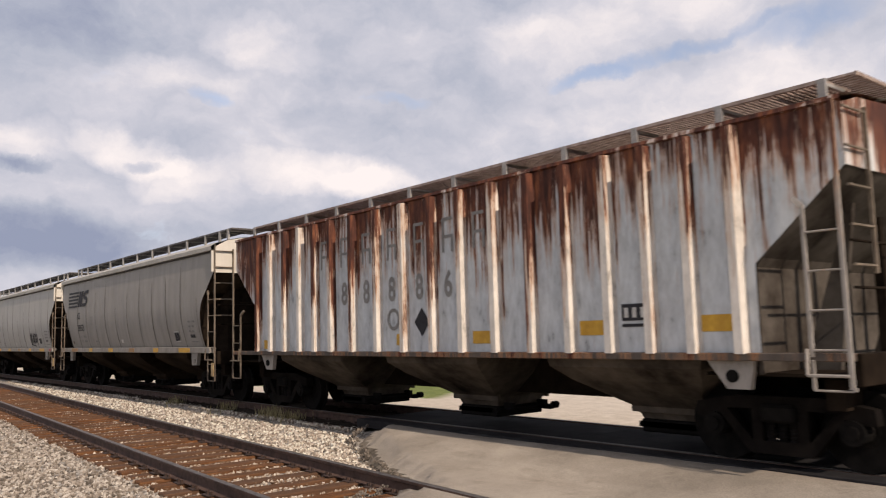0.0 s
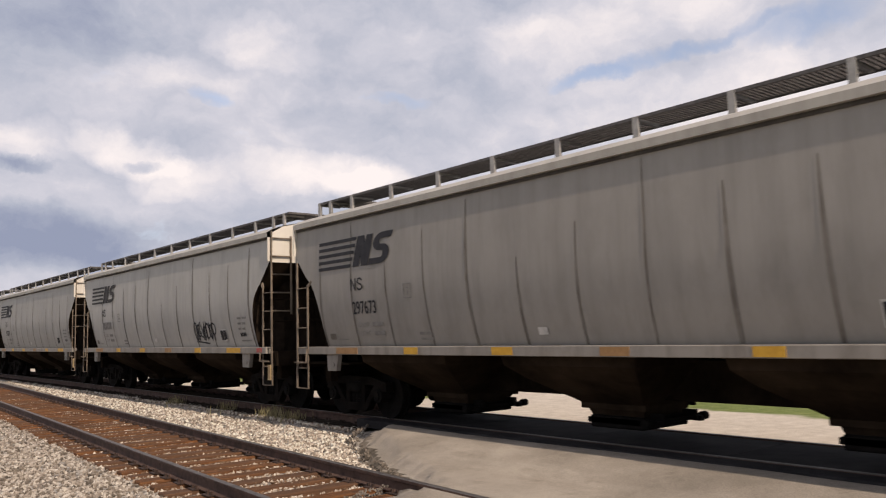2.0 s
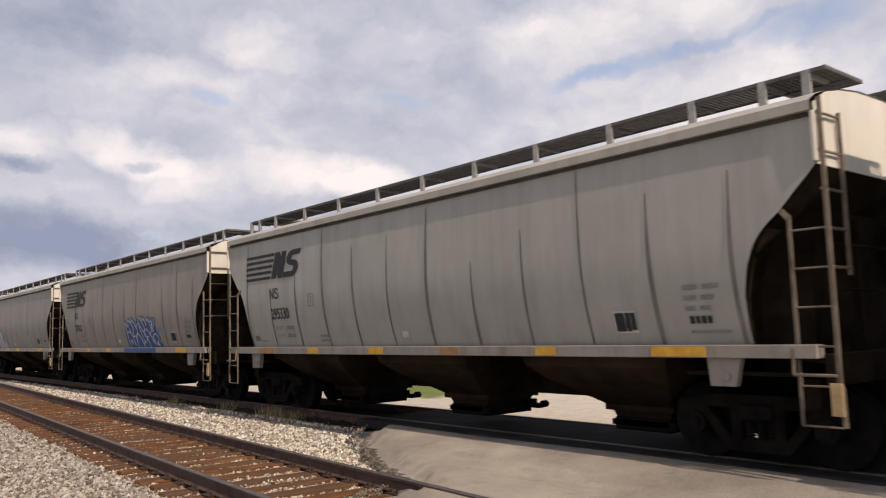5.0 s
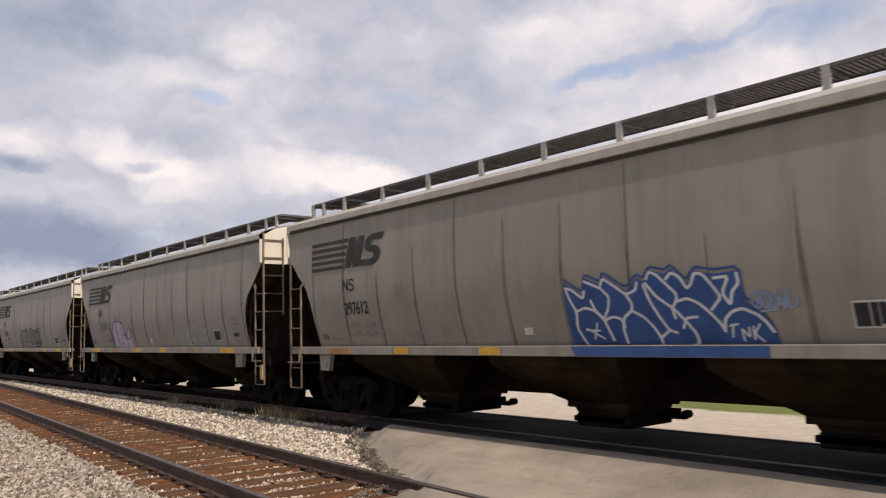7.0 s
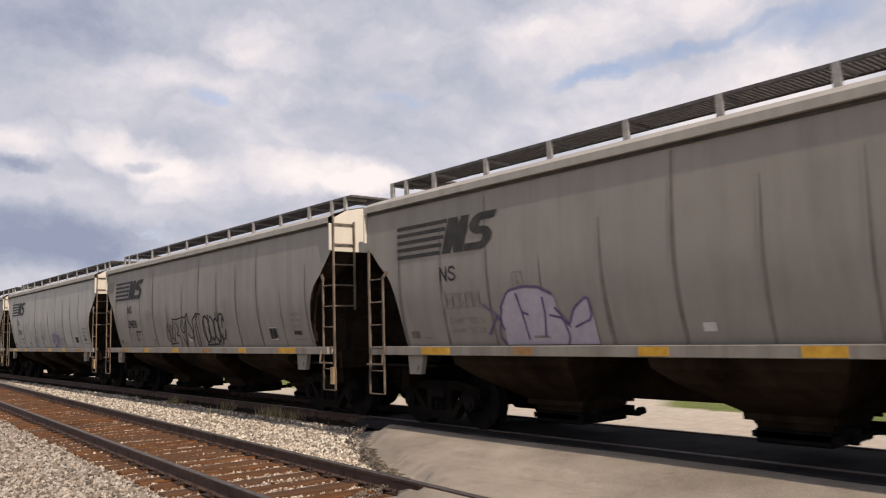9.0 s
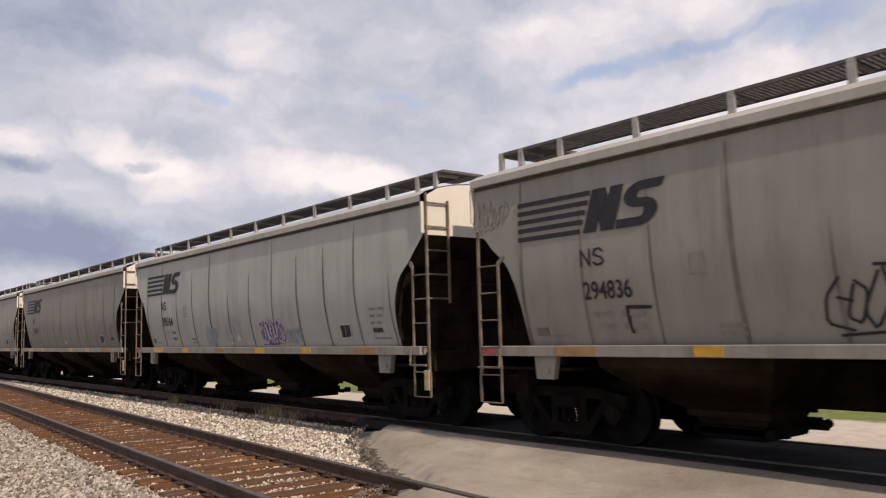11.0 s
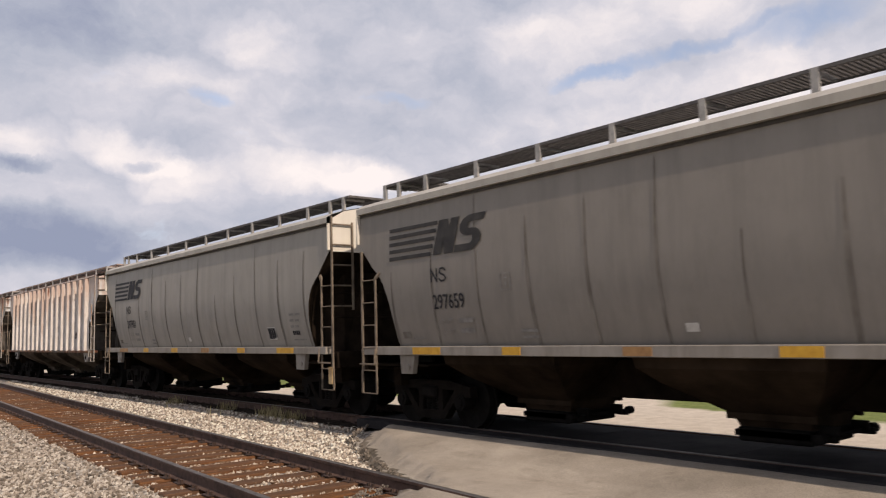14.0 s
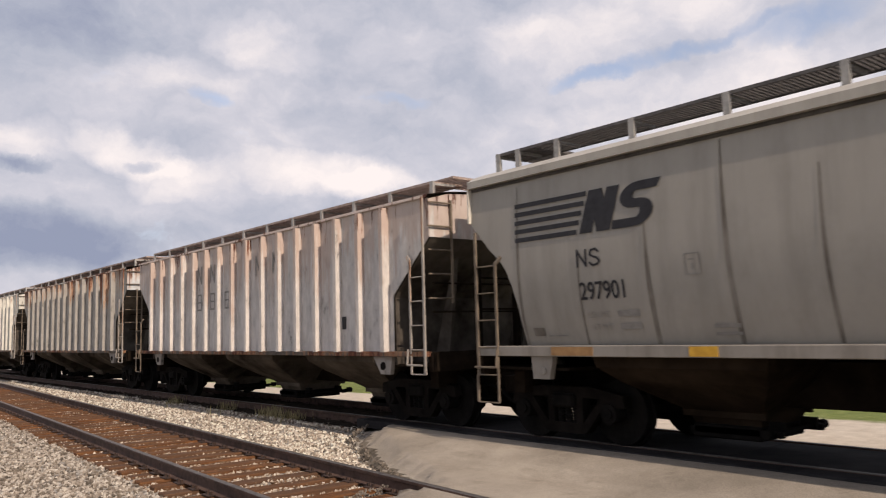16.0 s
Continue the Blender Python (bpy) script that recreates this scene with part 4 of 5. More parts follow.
def blue_graffiti(car):
    top = [(-0.55, 2.34), (-0.68, 2.26), (-0.86, 2.14), (-0.91, 2.39), (-1.16, 2.27), (-1.21, 2.40), (-1.54, 2.16), (-1.72, 2.33), (-1.81, 2.27), (-1.91, 2.41), (-2.12, 2.35), (-2.21, 2.41), (-2.39, 2.20), (-2.51, 2.36), (-2.74, 2.30), (-3.05, 2.32), (-3.06, 1.96), (-3.19, 1.87), (-3.33, 1.63), (-3.36, 1.33)]
    pieces = []
    for (ya, za), (yb, zb) in zip(top, top[1:]):
        if yb >= ya:
            continue
        for k in range(5):
            p, q = k / 5, (k + 1) / 5
            pieces.append([(ya, 1.475 + (za - 1.475) * p), (yb, 1.475 + (zb - 1.475) * p), (yb, 1.475 + (zb - 1.475) * q), (ya, 1.475 + (za - 1.475) * q)])
    decal("graffiti_fill", pieces, BLUE, car, "blue sprayed graffiti fill", True, 0.014)
    decal("sill_spray", [[(top[0][0] - 0.12, 1.452), (top[-1][0], 1.452), (top[-1][0], 1.318), (top[0][0] - 0.20, 1.318)]], BLUE, car, "blue spray over the side sill", False, 0.062)
    spray(car, WHITE_SPRAY, 0.036, "white sprayed graffiti outline", 0.019,
          [(-0.59, 2.26), (-0.64, 2.09), (-0.72, 1.93), (-0.68, 1.70), (-0.77, 1.50), (-0.88, 1.36), (-1.02, 1.35), (-1.16, 1.43)],
          [(-0.59, 2.26), (-0.68, 2.24), (-0.86, 2.10), (-0.90, 2.21)],
          [(-0.72, 1.93), (-0.88, 1.98), (-1.02, 1.93), (-1.14, 1.81), (-1.19, 1.66), (-1.23, 1.52)],
          [(-0.91, 2.34), (-0.98, 2.31), (-1.16, 2.23), (-1.21, 2.36), (-1.36, 2.26), (-1.54, 2.12), (-1.69, 2.17), (-1.72, 2.27)],
          [(-0.98, 2.07), (-1.02, 1.96), (-1.14, 1.81), (-1.24, 1.95), (-1.28, 2.11), (-1.16, 2.23)],
          [(-1.14, 1.79), (-1.28, 1.84), (-1.41, 1.81), (-1.44, 1.70)],
          [(-1.54, 2.12), (-1.61, 2.00), (-1.59, 1.91), (-1.46, 1.83), (-1.41, 1.68), (-1.43, 1.49)],
          [(-1.59, 1.91), (-1.75, 1.82), (-1.86, 1.69), (-1.92, 1.56), (-1.94, 1.46)],
          [(-1.81, 2.23), (-1.87, 2.02), (-1.97, 1.81), (-2.06, 1.65), (-2.16, 1.61)],
          [(-1.86, 2.30), (-1.91, 2.39), (-2.00, 2.35), (-2.09, 2.26), (-2.24, 2.10), (-2.24, 2.03), (-2.16, 1.91), (-2.18, 1.79)],
          [(-1.84, 2.25), (-1.97, 2.07), (-2.18, 1.91), (-2.31, 1.75), (-2.41, 1.60), (-2.42, 1.48), (-2.34, 1.44)],
          [(-2.24, 2.00), (-2.38, 2.03), (-2.52, 1.96), (-2.63, 1.85), (-2.74, 1.71), (-2.78, 1.62)],
          [(-2.26, 1.67), (-2.32, 1.79), (-2.47, 1.80)],
          [(-2.13, 2.28), (-2.21, 2.36), (-2.32, 2.29), (-2.39, 2.15), (-2.45, 2.19), (-2.51, 2.33), (-2.61, 2.31), (-2.71, 2.17), (-2.80, 2.02), (-2.66, 1.88)],
          [(-2.74, 2.25), (-2.92, 2.26), (-2.82, 2.07), (-2.90, 1.92), (-2.94, 2.08), (-3.03, 2.17), (-3.02, 2.29)],
          [(-2.77, 1.62), (-2.80, 1.76), (-2.90, 1.85), (-3.03, 1.88), (-3.19, 1.80), (-3.28, 1.70), (-3.33, 1.60)],
          [(-1.94, 1.56), (-2.06, 1.64)])
    spray(car, WHITE_SPRAY, 0.024, "thin white sprayed strokes", 0.020,
          [(-0.84, 1.69), (-1.09, 1.55)],
          [(-1.02, 1.76), (-0.93, 1.55)],
          [(-0.82, 1.67), (-1.05, 1.66)],
          [(-2.85, 1.55), (-2.88, 1.70)],
          [(-2.84, 1.68), (-2.94, 1.70)],
          [(-2.98, 1.50), (-2.97, 1.65), (-3.05, 1.54), (-3.06, 1.66)],
          [(-3.10, 1.52), (-3.11, 1.67)],
          [(-3.19, 1.69), (-3.11, 1.59), (-3.20, 1.49)])
    spray(car, BLUE, 0.03, "blue mist round the letters", 0.012, [(-0.55, 2.39), (-0.68, 2.31), (-0.86, 2.19), (-0.91, 2.44), (-1.16, 2.32), (-1.21, 2.45), (-1.54, 2.21), (-1.72, 2.38), (-1.81, 2.32), (-1.91, 2.46), (-2.12, 2.40), (-2.21, 2.46), (-2.39, 2.25), (-2.51, 2.41), (-2.74, 2.35), (-3.05, 2.37), (-3.06, 2.01), (-3.19, 1.92), (-3.33, 1.68), (-3.36, 1.38)])
    scrawl(car, -3.16, 1.86, 0.46, 0.19, PALE_BLUE, 5, 5, 0.022, "small blue sprayed scrawl")


# ---- ribbed covered hopper wagon ----
def ribbed_cut(z):
    if z >= 3.35:
        return 0.0
    if z >= 2.38:
        return 1.0 * (3.35 - z) / 0.97
    return 1.0


def ribbed_shell_mesh(mat):
    zs = [1.36, 1.75, 2.1, 2.38, 2.7, 3.0, 3.35, 3.7, 4.03]
    left = [(-1.575, z) for z in zs] + [(-1.61, 4.05), (-1.60, 4.10), (-1.2, 4.18), (-0.6, 4.24), (0, 4.27)]
    ring = left + [(-x, z) for x, z in left[-2::-1]]
    v, f = [], []
    n = 13
    for x, z in ring:
        e = HALF - ribbed_cut(z)
        v.extend((x, -e + 2 * e * j / (n - 1), z) for j in range(n))
    for i in range(len(ring) - 1):
        for j in range(n - 1):
            f.append((i * n + j, i * n + j + 1, (i + 1) * n + j + 1, (i + 1) * n + j))
    return raw("body", v, f, mat)


def rib_mesh(mat):
    bm = fresh()
    prism(bm, [(-0.085, -0.0), (-0.05, -0.11), (0.05, -0.11), (0.085, 0.0)], "z", 1.36, 4.02)
    for q in bm.verts:
        q.co = Vector((q.co.y - 1.575, q.co.x, q.co.z))
    bmesh.ops.recalc_face_normals(bm, faces=bm.faces)
    return mesh_of("rib", bm, mat)


def ribbed_wagon(label, key, paint, rib_paint, end_paint, ribs):
    car = tagged(new("ribbed_hopper_wagon"), label, "wagon", "wagons of the freight train")
    part("body", shared(key + "shell", lambda: ribbed_shell_mesh(paint)), paint, car, "flat steel sides and low roof")
    span = 11.24
    for s in (-1, 1):
        for y in (ribs if isinstance(ribs, tuple) else [-span / 2 + span * i / (ribs - 1) for i in range(ribs)]):
            r = part("rib", shared(key + "rib", lambda: rib_mesh(rib_paint)), rib_paint, car)
            r.location = (0, y, 0)
            if s > 0:
                r.rotation_euler = (0, 0, math.pi)
    for turn in (False, True):
        e = part("end_panel", shared(key + "end", lambda: end_panel_mesh(end_paint, 1.565, 4.23, 3.35, False)), end_paint, car, "rust-streaked upper end sheet")
        s = part("slope_sheet", shared(key + "slope", lambda: slope_sheet_mesh(END_GREY, ribbed_cut, 1.53, 1.12, 3.36)), END_GREY, car, "dirty sloping end sheet, darkened for shade")
        bm = fresh()
        box(bm, -1.66, -1.54, -HALF + 0.05, HALF - 0.05, 1.28, 1.37, 0.01)
        sill = part("side_sill", shared(key + "sill", lambda: mesh_of("side_sill", bm, SILL_RUST)), SILL_RUST, car, "scaled rusty side sill")
        if turn:
            for ob in (e, s, sill):
                turned(ob)
    add_end_platforms(car, GRATE_RUST, "rust_plat", 4.50, ((-1.02, 1.02),))
    add_underside(car, END_GREY, "ribbed", 5.66, (-3.85, -0.07, 3.72))
    for y in (-5.45, 5.30):
        for s in (-1, 1):
            b2 = fresh()
            prism(b2, [(y - 0.28, 1.28), (y + 0.28, 1.28), (y + 0.05, 0.95), (y - 0.22, 0.95)], "x", s * 1.50, s * 1.57)
            pad = part("jacking_pad", b2, LADDER_PALE, car, "pale rusty jacking pad")
            b2 = fresh()
            bar(b2, (s * 1.565, y - 0.02, 1.10), (s * 1.58, y - 0.02, 1.10), 0.075, 12)
            part("socket", b2, DARK, pad, "dark round socket")
    for s in (-1, 1):
        r = part("running_board", shared("rust_board", lambda: board_mesh(GRATE_RUST, HALF - 0.3, 0.6)), GRATE_RUST, car, "rusty grated running board")
        r.location = (-1.25 if s < 0 else 0.65, 0, 4.42)
        for i in range(12):
            b = part("board_bracket", shared("bracket_low", lambda: bracket_mesh(0.25)), POST, r)
            b.location = (0.0 if s < 0 else 0.6, -HALF + 0.32 + i * 1.189, 0)
            if s > 0:
                b.rotation_euler = (0, 0, math.pi)
    fl = shared("ladder_front_r", lambda: ladder_mesh(-1.66, -HALF + 0.42, -HALF + 0.06, 3.02, 4.05, 0.98, LADDER_PALE))
    # The rear ladder's darker paint stands for the wagon's own shade.
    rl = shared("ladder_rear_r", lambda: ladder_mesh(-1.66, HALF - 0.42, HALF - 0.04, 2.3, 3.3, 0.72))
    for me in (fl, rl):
        part("side_ladder", me, LADDER, car, "rusty side ladder, dark at the shaded rear")
        turned(part("side_ladder", me, LADDER, car, "rusty side ladder, dark at the shaded rear"))
    el = shared("end_ladder", lambda: end_ladder_mesh(-HALF - 0.03, -1.62, -1.16, 4.02, 2.2))
    part("end_ladder", el, LADDER, car, "steel end ladder")
    turned(part("end_ladder", el, LADDER, car, "steel end ladder"))
    w = part("brake_wheel", shared("brake", brake_wheel_mesh), DARK, car, "dark round brake wheel")
    w.location = (0.55, HALF - 0.02, 2.35)
    return car


# ---- the train ----
TRAIN = []
NUMBERS = {1: "297673", 2: "", 3: "295330", 4: "297612", 5: "", 6: "294836", 7: "295164", 8: "297659", 9: "297901"}
for j in range(WAGONS):
    if j == 0:
        car = ribbed_wagon("rusted white ribbed covered hopper wagon with heavy rust below its eaves", "a", WHITE_RUST, RIB_RUST, WHITE_RUST, (5.6, 5.0, 4.4, 3.78, 3.2, 2.6, 1.88, 1.10, 0.34, -0.42, -1.13, -1.85, -2.57, -3.25, -3.9, -4.5, -5.06, -5.63))
    elif j == 10:
        car = ribbed_wagon("worn white ribbed covered hopper wagon with rust-stained ribs", "b", WHITE_WORN, RIB_WORN, WHITE_WORN, 16)
    elif j == 11:
        car = ribbed_wagon("worn grey ribbed covered hopper wagon", "c", GREY_WORN, GREY_WORN, WHITE_RUST, 15)
    elif j == 12:
        car = ribbed_wagon("pale weathered ribbed covered hopper wagon", "d", PALE_WORN, PALE_WORN, PALE_WORN, 15)
    else:
        car = grey_wagon({1: "weathered grey covered hopper wagon numbered 297673", 2: "light grey covered hopper wagon with black sprayed scrawl",
                          3: "weathered grey covered hopper wagon numbered 295330", 4: "brownish grey covered hopper wagon with large blue and white graffiti",
                          5: "grey covered hopper wagon with lilac and purple graffiti", 6: "grey covered hopper wagon numbered 294836 with black scrawls",
                          7: "pale grey covered hopper wagon numbered 295164 with white scrawl", 8: "dark dusty grey covered hopper wagon numbered 297659",
                          9: "weathered grey covered hopper wagon numbered 297901"}[j], j)
        grey_marks(car, NUMBERS[j], WORN_BLACK if j in (2, 4, 5, 8) else BLACK)
        if j in (2, 6, 7):
            y = -6.42 if j == 2 else 6.52
            decal("red_label", [[(y + 0.13, 1.44), (y - 0.13, 1.44), (y - 0.13, 1.34), (y + 0.13, 1.34)]], RED, car, "small faded red label on the sill", False, 0.064)
    if j == 0:
        for y, digit in zip((2.32, 1.60, 0.83, 0.07, -0.66), "88886"):
            lettering("wagon_number", digit, car, y, 2.30, 0.60, FADED, False, 0.66, "faded grey stencil", 0.018).location = (0.03, 0, 0)
        for y in (3.02, 2.32, 1.60, 0.83, 0.07, -0.66, -1.38):
            decal("faded_letter", strip([(y, 3.05), (y, 3.6), (y - 0.22, 3.6)], 0.055) + strip([(y, 3.3), (y - 0.22, 3.3), (y - 0.22, 3.05)], 0.055), FADED, car, "faded grey stencil", False, -0.017)
        decal("diamond", [[(0.12, 1.88), (-0.08, 2.13), (-0.28, 1.88), (-0.08, 1.63)]], BLACK, car, "black diamond mark", False, -0.017)
        decal("ring_mark", strip(arc(0.70, 1.95, 0.15, 0.17, 0, 360), 0.06), FADED, car, "faded ring mark", False, -0.017)
        for y, w, z in ((5.42, 0.3, 1.42), (0.62, 0.36, 1.48), (-1.30, 0.38, 1.50), (-3.38, 0.42, 1.60), (-5.14, 0.40, 1.62)):
            decal("marker", [[(y, z + 0.2), (y - w, z + 0.2), (y - w, z), (y, z)]], YELLOW, car, "yellow reflective marker", False, -0.017)
        decal("test_panel", [[(-4.05, 2.0), (-4.38, 2.0), (-4.38, 1.78), (-4.05, 1.78)], [(-4.05, 1.74), (-4.38, 1.74), (-4.38, 1.70), (-4.05, 1.70)]], BLACK, car, "black inspection panel", False, -0.017)
        bars(car, "stencil", -4.09, 1.82, [0.06, 0.06, 0.06], 0.13, PLATE, False).location = (0.025, 0, 0)
    if j == 10:
        for y in (2.5, 1.72, 0.9):
            decal("faded_letter", strip([(y, 2.45), (y, 2.85), (y - 0.22, 2.85), (y - 0.22, 2.45), (y, 2.45)], 0.045) + strip([(y, 2.65), (y - 0.22, 2.65)], 0.04), FADED, car, "faded grey stencil", False, -0.017)
        for y in (2.5, 1.72, -0.7, -1.5):
            decal("faded_letter", strip([(y, 3.15), (y, 3.6), (y - 0.22, 3.15), (y - 0.22, 3.6)], 0.05), FADED, car, "faded grey stencil", False, -0.017)
        decal("test_panel", [[(-4.03, 2.05), (-4.35, 2.05), (-4.35, 1.8), (-4.03, 1.8)]], BLACK, car, "black inspection panel", False, -0.017)
    TRAIN.append(car)

scrawl(TRAIN[2], -2.65, 1.65, 1.24, 0.48, BLACK, 11, 7, 0.04, "black sprayed scrawl")
blue_graffiti(TRAIN[4])
for crest in ([(3.50, 2.04), (3.32, 2.27), (3.00, 2.32), (2.72, 2.29), (2.45, 2.15), (2.40, 1.85), (2.24, 1.69), (2.29, 1.49)], [(2.24, 1.84), (2.12, 1.99), (1.89, 2.12), (1.83, 1.88)]):
    decal("graffiti_fill", [[(a, 1.475 + (za - 1.475) * p / 4), (b, 1.475 + (zb - 1.475) * p / 4), (b, 1.475 + (zb - 1.475) * (p + 1) / 4), (a, 1.475 + (za - 1.475) * (p + 1) / 4)]
                            for (a, za), (b, zb) in zip(crest, crest[1:]) for p in range(4)], LILAC, TRAIN[5], "lilac sprayed graffiti fill", True, 0.012)
spray(TRAIN[5], PURPLE, 0.035, "purple sprayed outline", 0.016,
      [(3.87, 2.11), (3.59, 1.93), (3.83, 1.64)],
      [(3.47, 2.04), (3.63, 1.61), (3.52, 1.47)],
      [(3.50, 2.04), (3.31, 2.30), (2.99, 2.35), (2.71, 2.32), (2.49, 2.21)],
      [(3.15, 2.24), (3.07, 1.92), (3.04, 1.55)],
      [(3.08, 1.97), (2.97, 1.92)],
      [(2.66, 2.16), (2.65, 1.91), (2.72, 1.60)],
      [(2.57, 1.90), (2.35, 1.85), (2.29, 1.59), (2.35, 1.47)],
      [(2.25, 1.77), (2.13, 1.99), (1.88, 2.15), (1.85, 1.83), (2.16, 1.72)],
      [(3.59, 1.93), (3.49, 1.71)],
      [(2.46, 2.00), (2.27, 1.77)])
scrawl(TRAIN[5], -3.28, 1.66, 0.5, 0.3, FAINT_SPRAY, 23, 3, 0.022, "faint white sprayed scrawl")
scrawl(TRAIN[5], -2.42, 1.58, 0.60, 0.42, FAINT_SPRAY, 22, 4, 0.026, "white sprayed scrawl")
scrawl(TRAIN[6], 6.82, 3.32, 0.70, 0.36, FADED, 31, 5, 0.03, "grey sprayed scrawl")
spray(TRAIN[6], BLACK, 0.036, "black sprayed letters", 0.013,
      [(1.25, 2.27), (0.91, 2.25), (0.49, 2.31), (0.37, 2.27), (0.21, 2.41), (0.18, 2.19), (0.03, 2.03), (-0.05, 1.81), (0.04, 1.51), (0.12, 1.41)],
      [(0.32, 2.23), (0.37, 1.89), (0.54, 1.52), (0.63, 1.41)],
      [(0.62, 2.23), (0.73, 1.98), (0.65, 1.88), (0.50, 1.87), (0.39, 2.15)],
      [(0.70, 1.78), (0.60, 1.52)],
      [(0.29, 1.83), (0.17, 1.70), (0.00, 1.73), (-0.12, 1.99), (-0.07, 2.17), (-0.39, 2.38), (-0.43, 2.26)],
      [(-0.25, 2.10), (-0.20, 1.63), (-0.24, 1.44)],
      [(-0.33, 2.33), (-0.38, 1.92), (-0.36, 1.51)],
      [(-0.39, 2.38), (-0.63, 2.33)])
spray(TRAIN[6], BLACK, 0.03, "small black sprayed letters", 0.014,
      [(1.59, 2.16), (1.74, 1.96), (1.77, 1.68), (1.52, 1.60)],
      [(1.46, 2.08), (1.56, 1.74), (1.43, 1.67), (1.33, 2.01), (1.45, 2.12)],
      [(1.22, 2.20), (1.40, 1.80), (1.31, 1.60), (1.13, 1.93), (1.18, 2.27)],
      [(1.05, 2.19), (0.89, 1.98), (1.09, 1.79), (0.86, 1.79), (0.90, 1.45)],
      [(1.63, 1.95), (1.49, 1.91)],
      [(1.65, 1.55), (1.10, 1.59)])
scrawl(TRAIN[6], -0.75, 1.55, 1.2, 0.75, BLACK, 33, 4, 0.045, "black sprayed scrawl")
spray(TRAIN[6], BLACK, 0.045, "black sprayed tick", 0.013, [(3.80, 1.95), (4.14, 1.96)], [(4.14, 1.96), (4.14, 1.77), (4.12, 1.63)])
scrawl(TRAIN[7], 0.92, 1.62, 0.82, 0.50, FAINT_SPRAY, 41, 6, 0.026, "white sprayed scrawl")
scrawl(TRAIN[7], -0.96, 1.56, 1.0, 0.50, LILAC, 43, 7, 0.06, "lilac sprayed ground of a scrawl")
scrawl(TRAIN[7], -0.94, 1.54, 1.0, 0.54, PURPLE, 42, 8, 0.035, "purple sprayed scrawl")
scrawl(TRAIN[7], 1.95, 1.60, 0.55, 0.40, PALE_GREY_BLUE, 44, 4, 0.05, "faint bluish sprayed scrawl")
scrawl(TRAIN[7], -2.05, 1.60, 0.60, 0.28, PALE_GREY_BLUE, 45, 4, 0.04, "faint bluish sprayed scrawl")


# ---- ground ----
def sheet(name, xs, ys, z, mat):
    v = [(x, y, z(x, y) if callable(z) else z) for y in ys for x in xs]
    n = len(xs)
    f = [(j * n + i, j * n + i + 1, (j + 1) * n + i + 1, (j + 1) * n + i) for j in range(len(ys) - 1) for i in range(n - 1)]
    return raw(name, v, f, mat)


def steps(*spans):
    out = []
    for a, b, n in spans:
        out += [a + (b - a) * i / n for i in range(n)]
    return out + [spans[-1][1]]


ground = tagged(new("ground", sheet("ground", [-3000, -300, -60, 0, 10.9, 11.9, 13, 16, 30, 60, 300, 3000], [-3000, -300, -60, 0, 20, 60, 120, 300, 1000, 3000], lambda x, y: 0.03 if x > 11 else -0.22, GROUND)), "flat dusty ground with green grass beyond the tracks", "ground", kind="structure")


def rise(x):
    """The formation climbs from the near track to the train's."""
    k = min(1.0, max(0.0, (x - 6.6) / 1.2))
    return RISE * k * k * (3 - 2 * k)


def bed_z(x, y):
    n = noise.noise(Vector((x * 1.3, y * 1.3, 0))) * 0.025
    a = abs(x - near_x(y))
    b = abs(x - TRAIN_X)
    z = -0.05
    if a > 1.35:
        z = -0.05 - min(0.05, (a - 1.35) * 0.05)
    if b < 1.5:
        z = -0.02
    return z + n + rise(x)


BX = steps((-9, 1, 10), (1, 9, 40), (9, 11, 8), (11, 11.6, 2))
BY = steps((-170, -10, 30), (-10, 6, 16), (6, 30, 96), (30, 70, 50), (70, 330, 40))
bed = tagged(new("ballast_bed", sheet("ballast_bed", BX, BY, bed_z, BED)), "pale crushed limestone ballast bed under both tracks", "ballast", kind="structure")


def stones(name, spots, size, mat, label, zf):
    rng = np.random.RandomState(len(spots) % 997)
    base = np.array([(1, 0, 0), (-1, 0, 0), (0, 1, 0), (0, -1, 0), (0, 0, 1), (0, 0, -1)], float)
    tri = np.array([(0, 2, 4), (2, 1, 4), (1, 3, 4), (3, 0, 4), (2, 0, 5), (1, 2, 5), (3, 1, 5), (0, 3, 5)])
    n = len(spots)
    s = size * rng.uniform(0.55, 1.25, (n, 1, 1)) * rng.uniform(0.6, 1.15, (n, 6, 1))
    p = base[None] * s
    a = rng.uniform(0, 6.28, (n, 3))
    for k, (i, q) in enumerate(((0, 1), (1, 2), (0, 2))):
        c, d = np.cos(a[:, k])[:, None], np.sin(a[:, k])[:, None]
        u, w = p[:, :, i].copy(), p[:, :, q].copy()
        p[:, :, i], p[:, :, q] = u * c - w * d, u * d + w * c
    at = np.array([(x, y, zf(x, y)) for x, y in spots])
    p = p + at[:, None, :]
    faces = (tri[None] + 6 * np.arange(n)[:, None, None]).reshape(-1, 3)
    me = raw(name, p.reshape(-1, 3).tolist(), faces.tolist(), mat)
    return tagged(new(name, me), label, "ballast", kind="stuff")


rng = np.random.RandomState(7)


def on_pave(x, y):
    """Inside the asphalt crossing: its ragged rear edge runs slanting over both tracks."""
    pts = [(0.0, 7.2), (4.4, 7.43), (5.07, 7.68), (5.88, 8.05), (6.5, 9.6), (7.35, 11.4), (8.07, 12.1), (11.5, 12.3), (14, 12.5)]
    for (x0, y0), (x1, y1) in zip(pts, pts[1:]):
        if x0 <= x <= x1:
            return y < y0 + (y1 - y0) * (x - x0) / (x1 - x0) + 0.12 * noise.noise(Vector((x * 4, 0, 3)))
    return y < 7.2


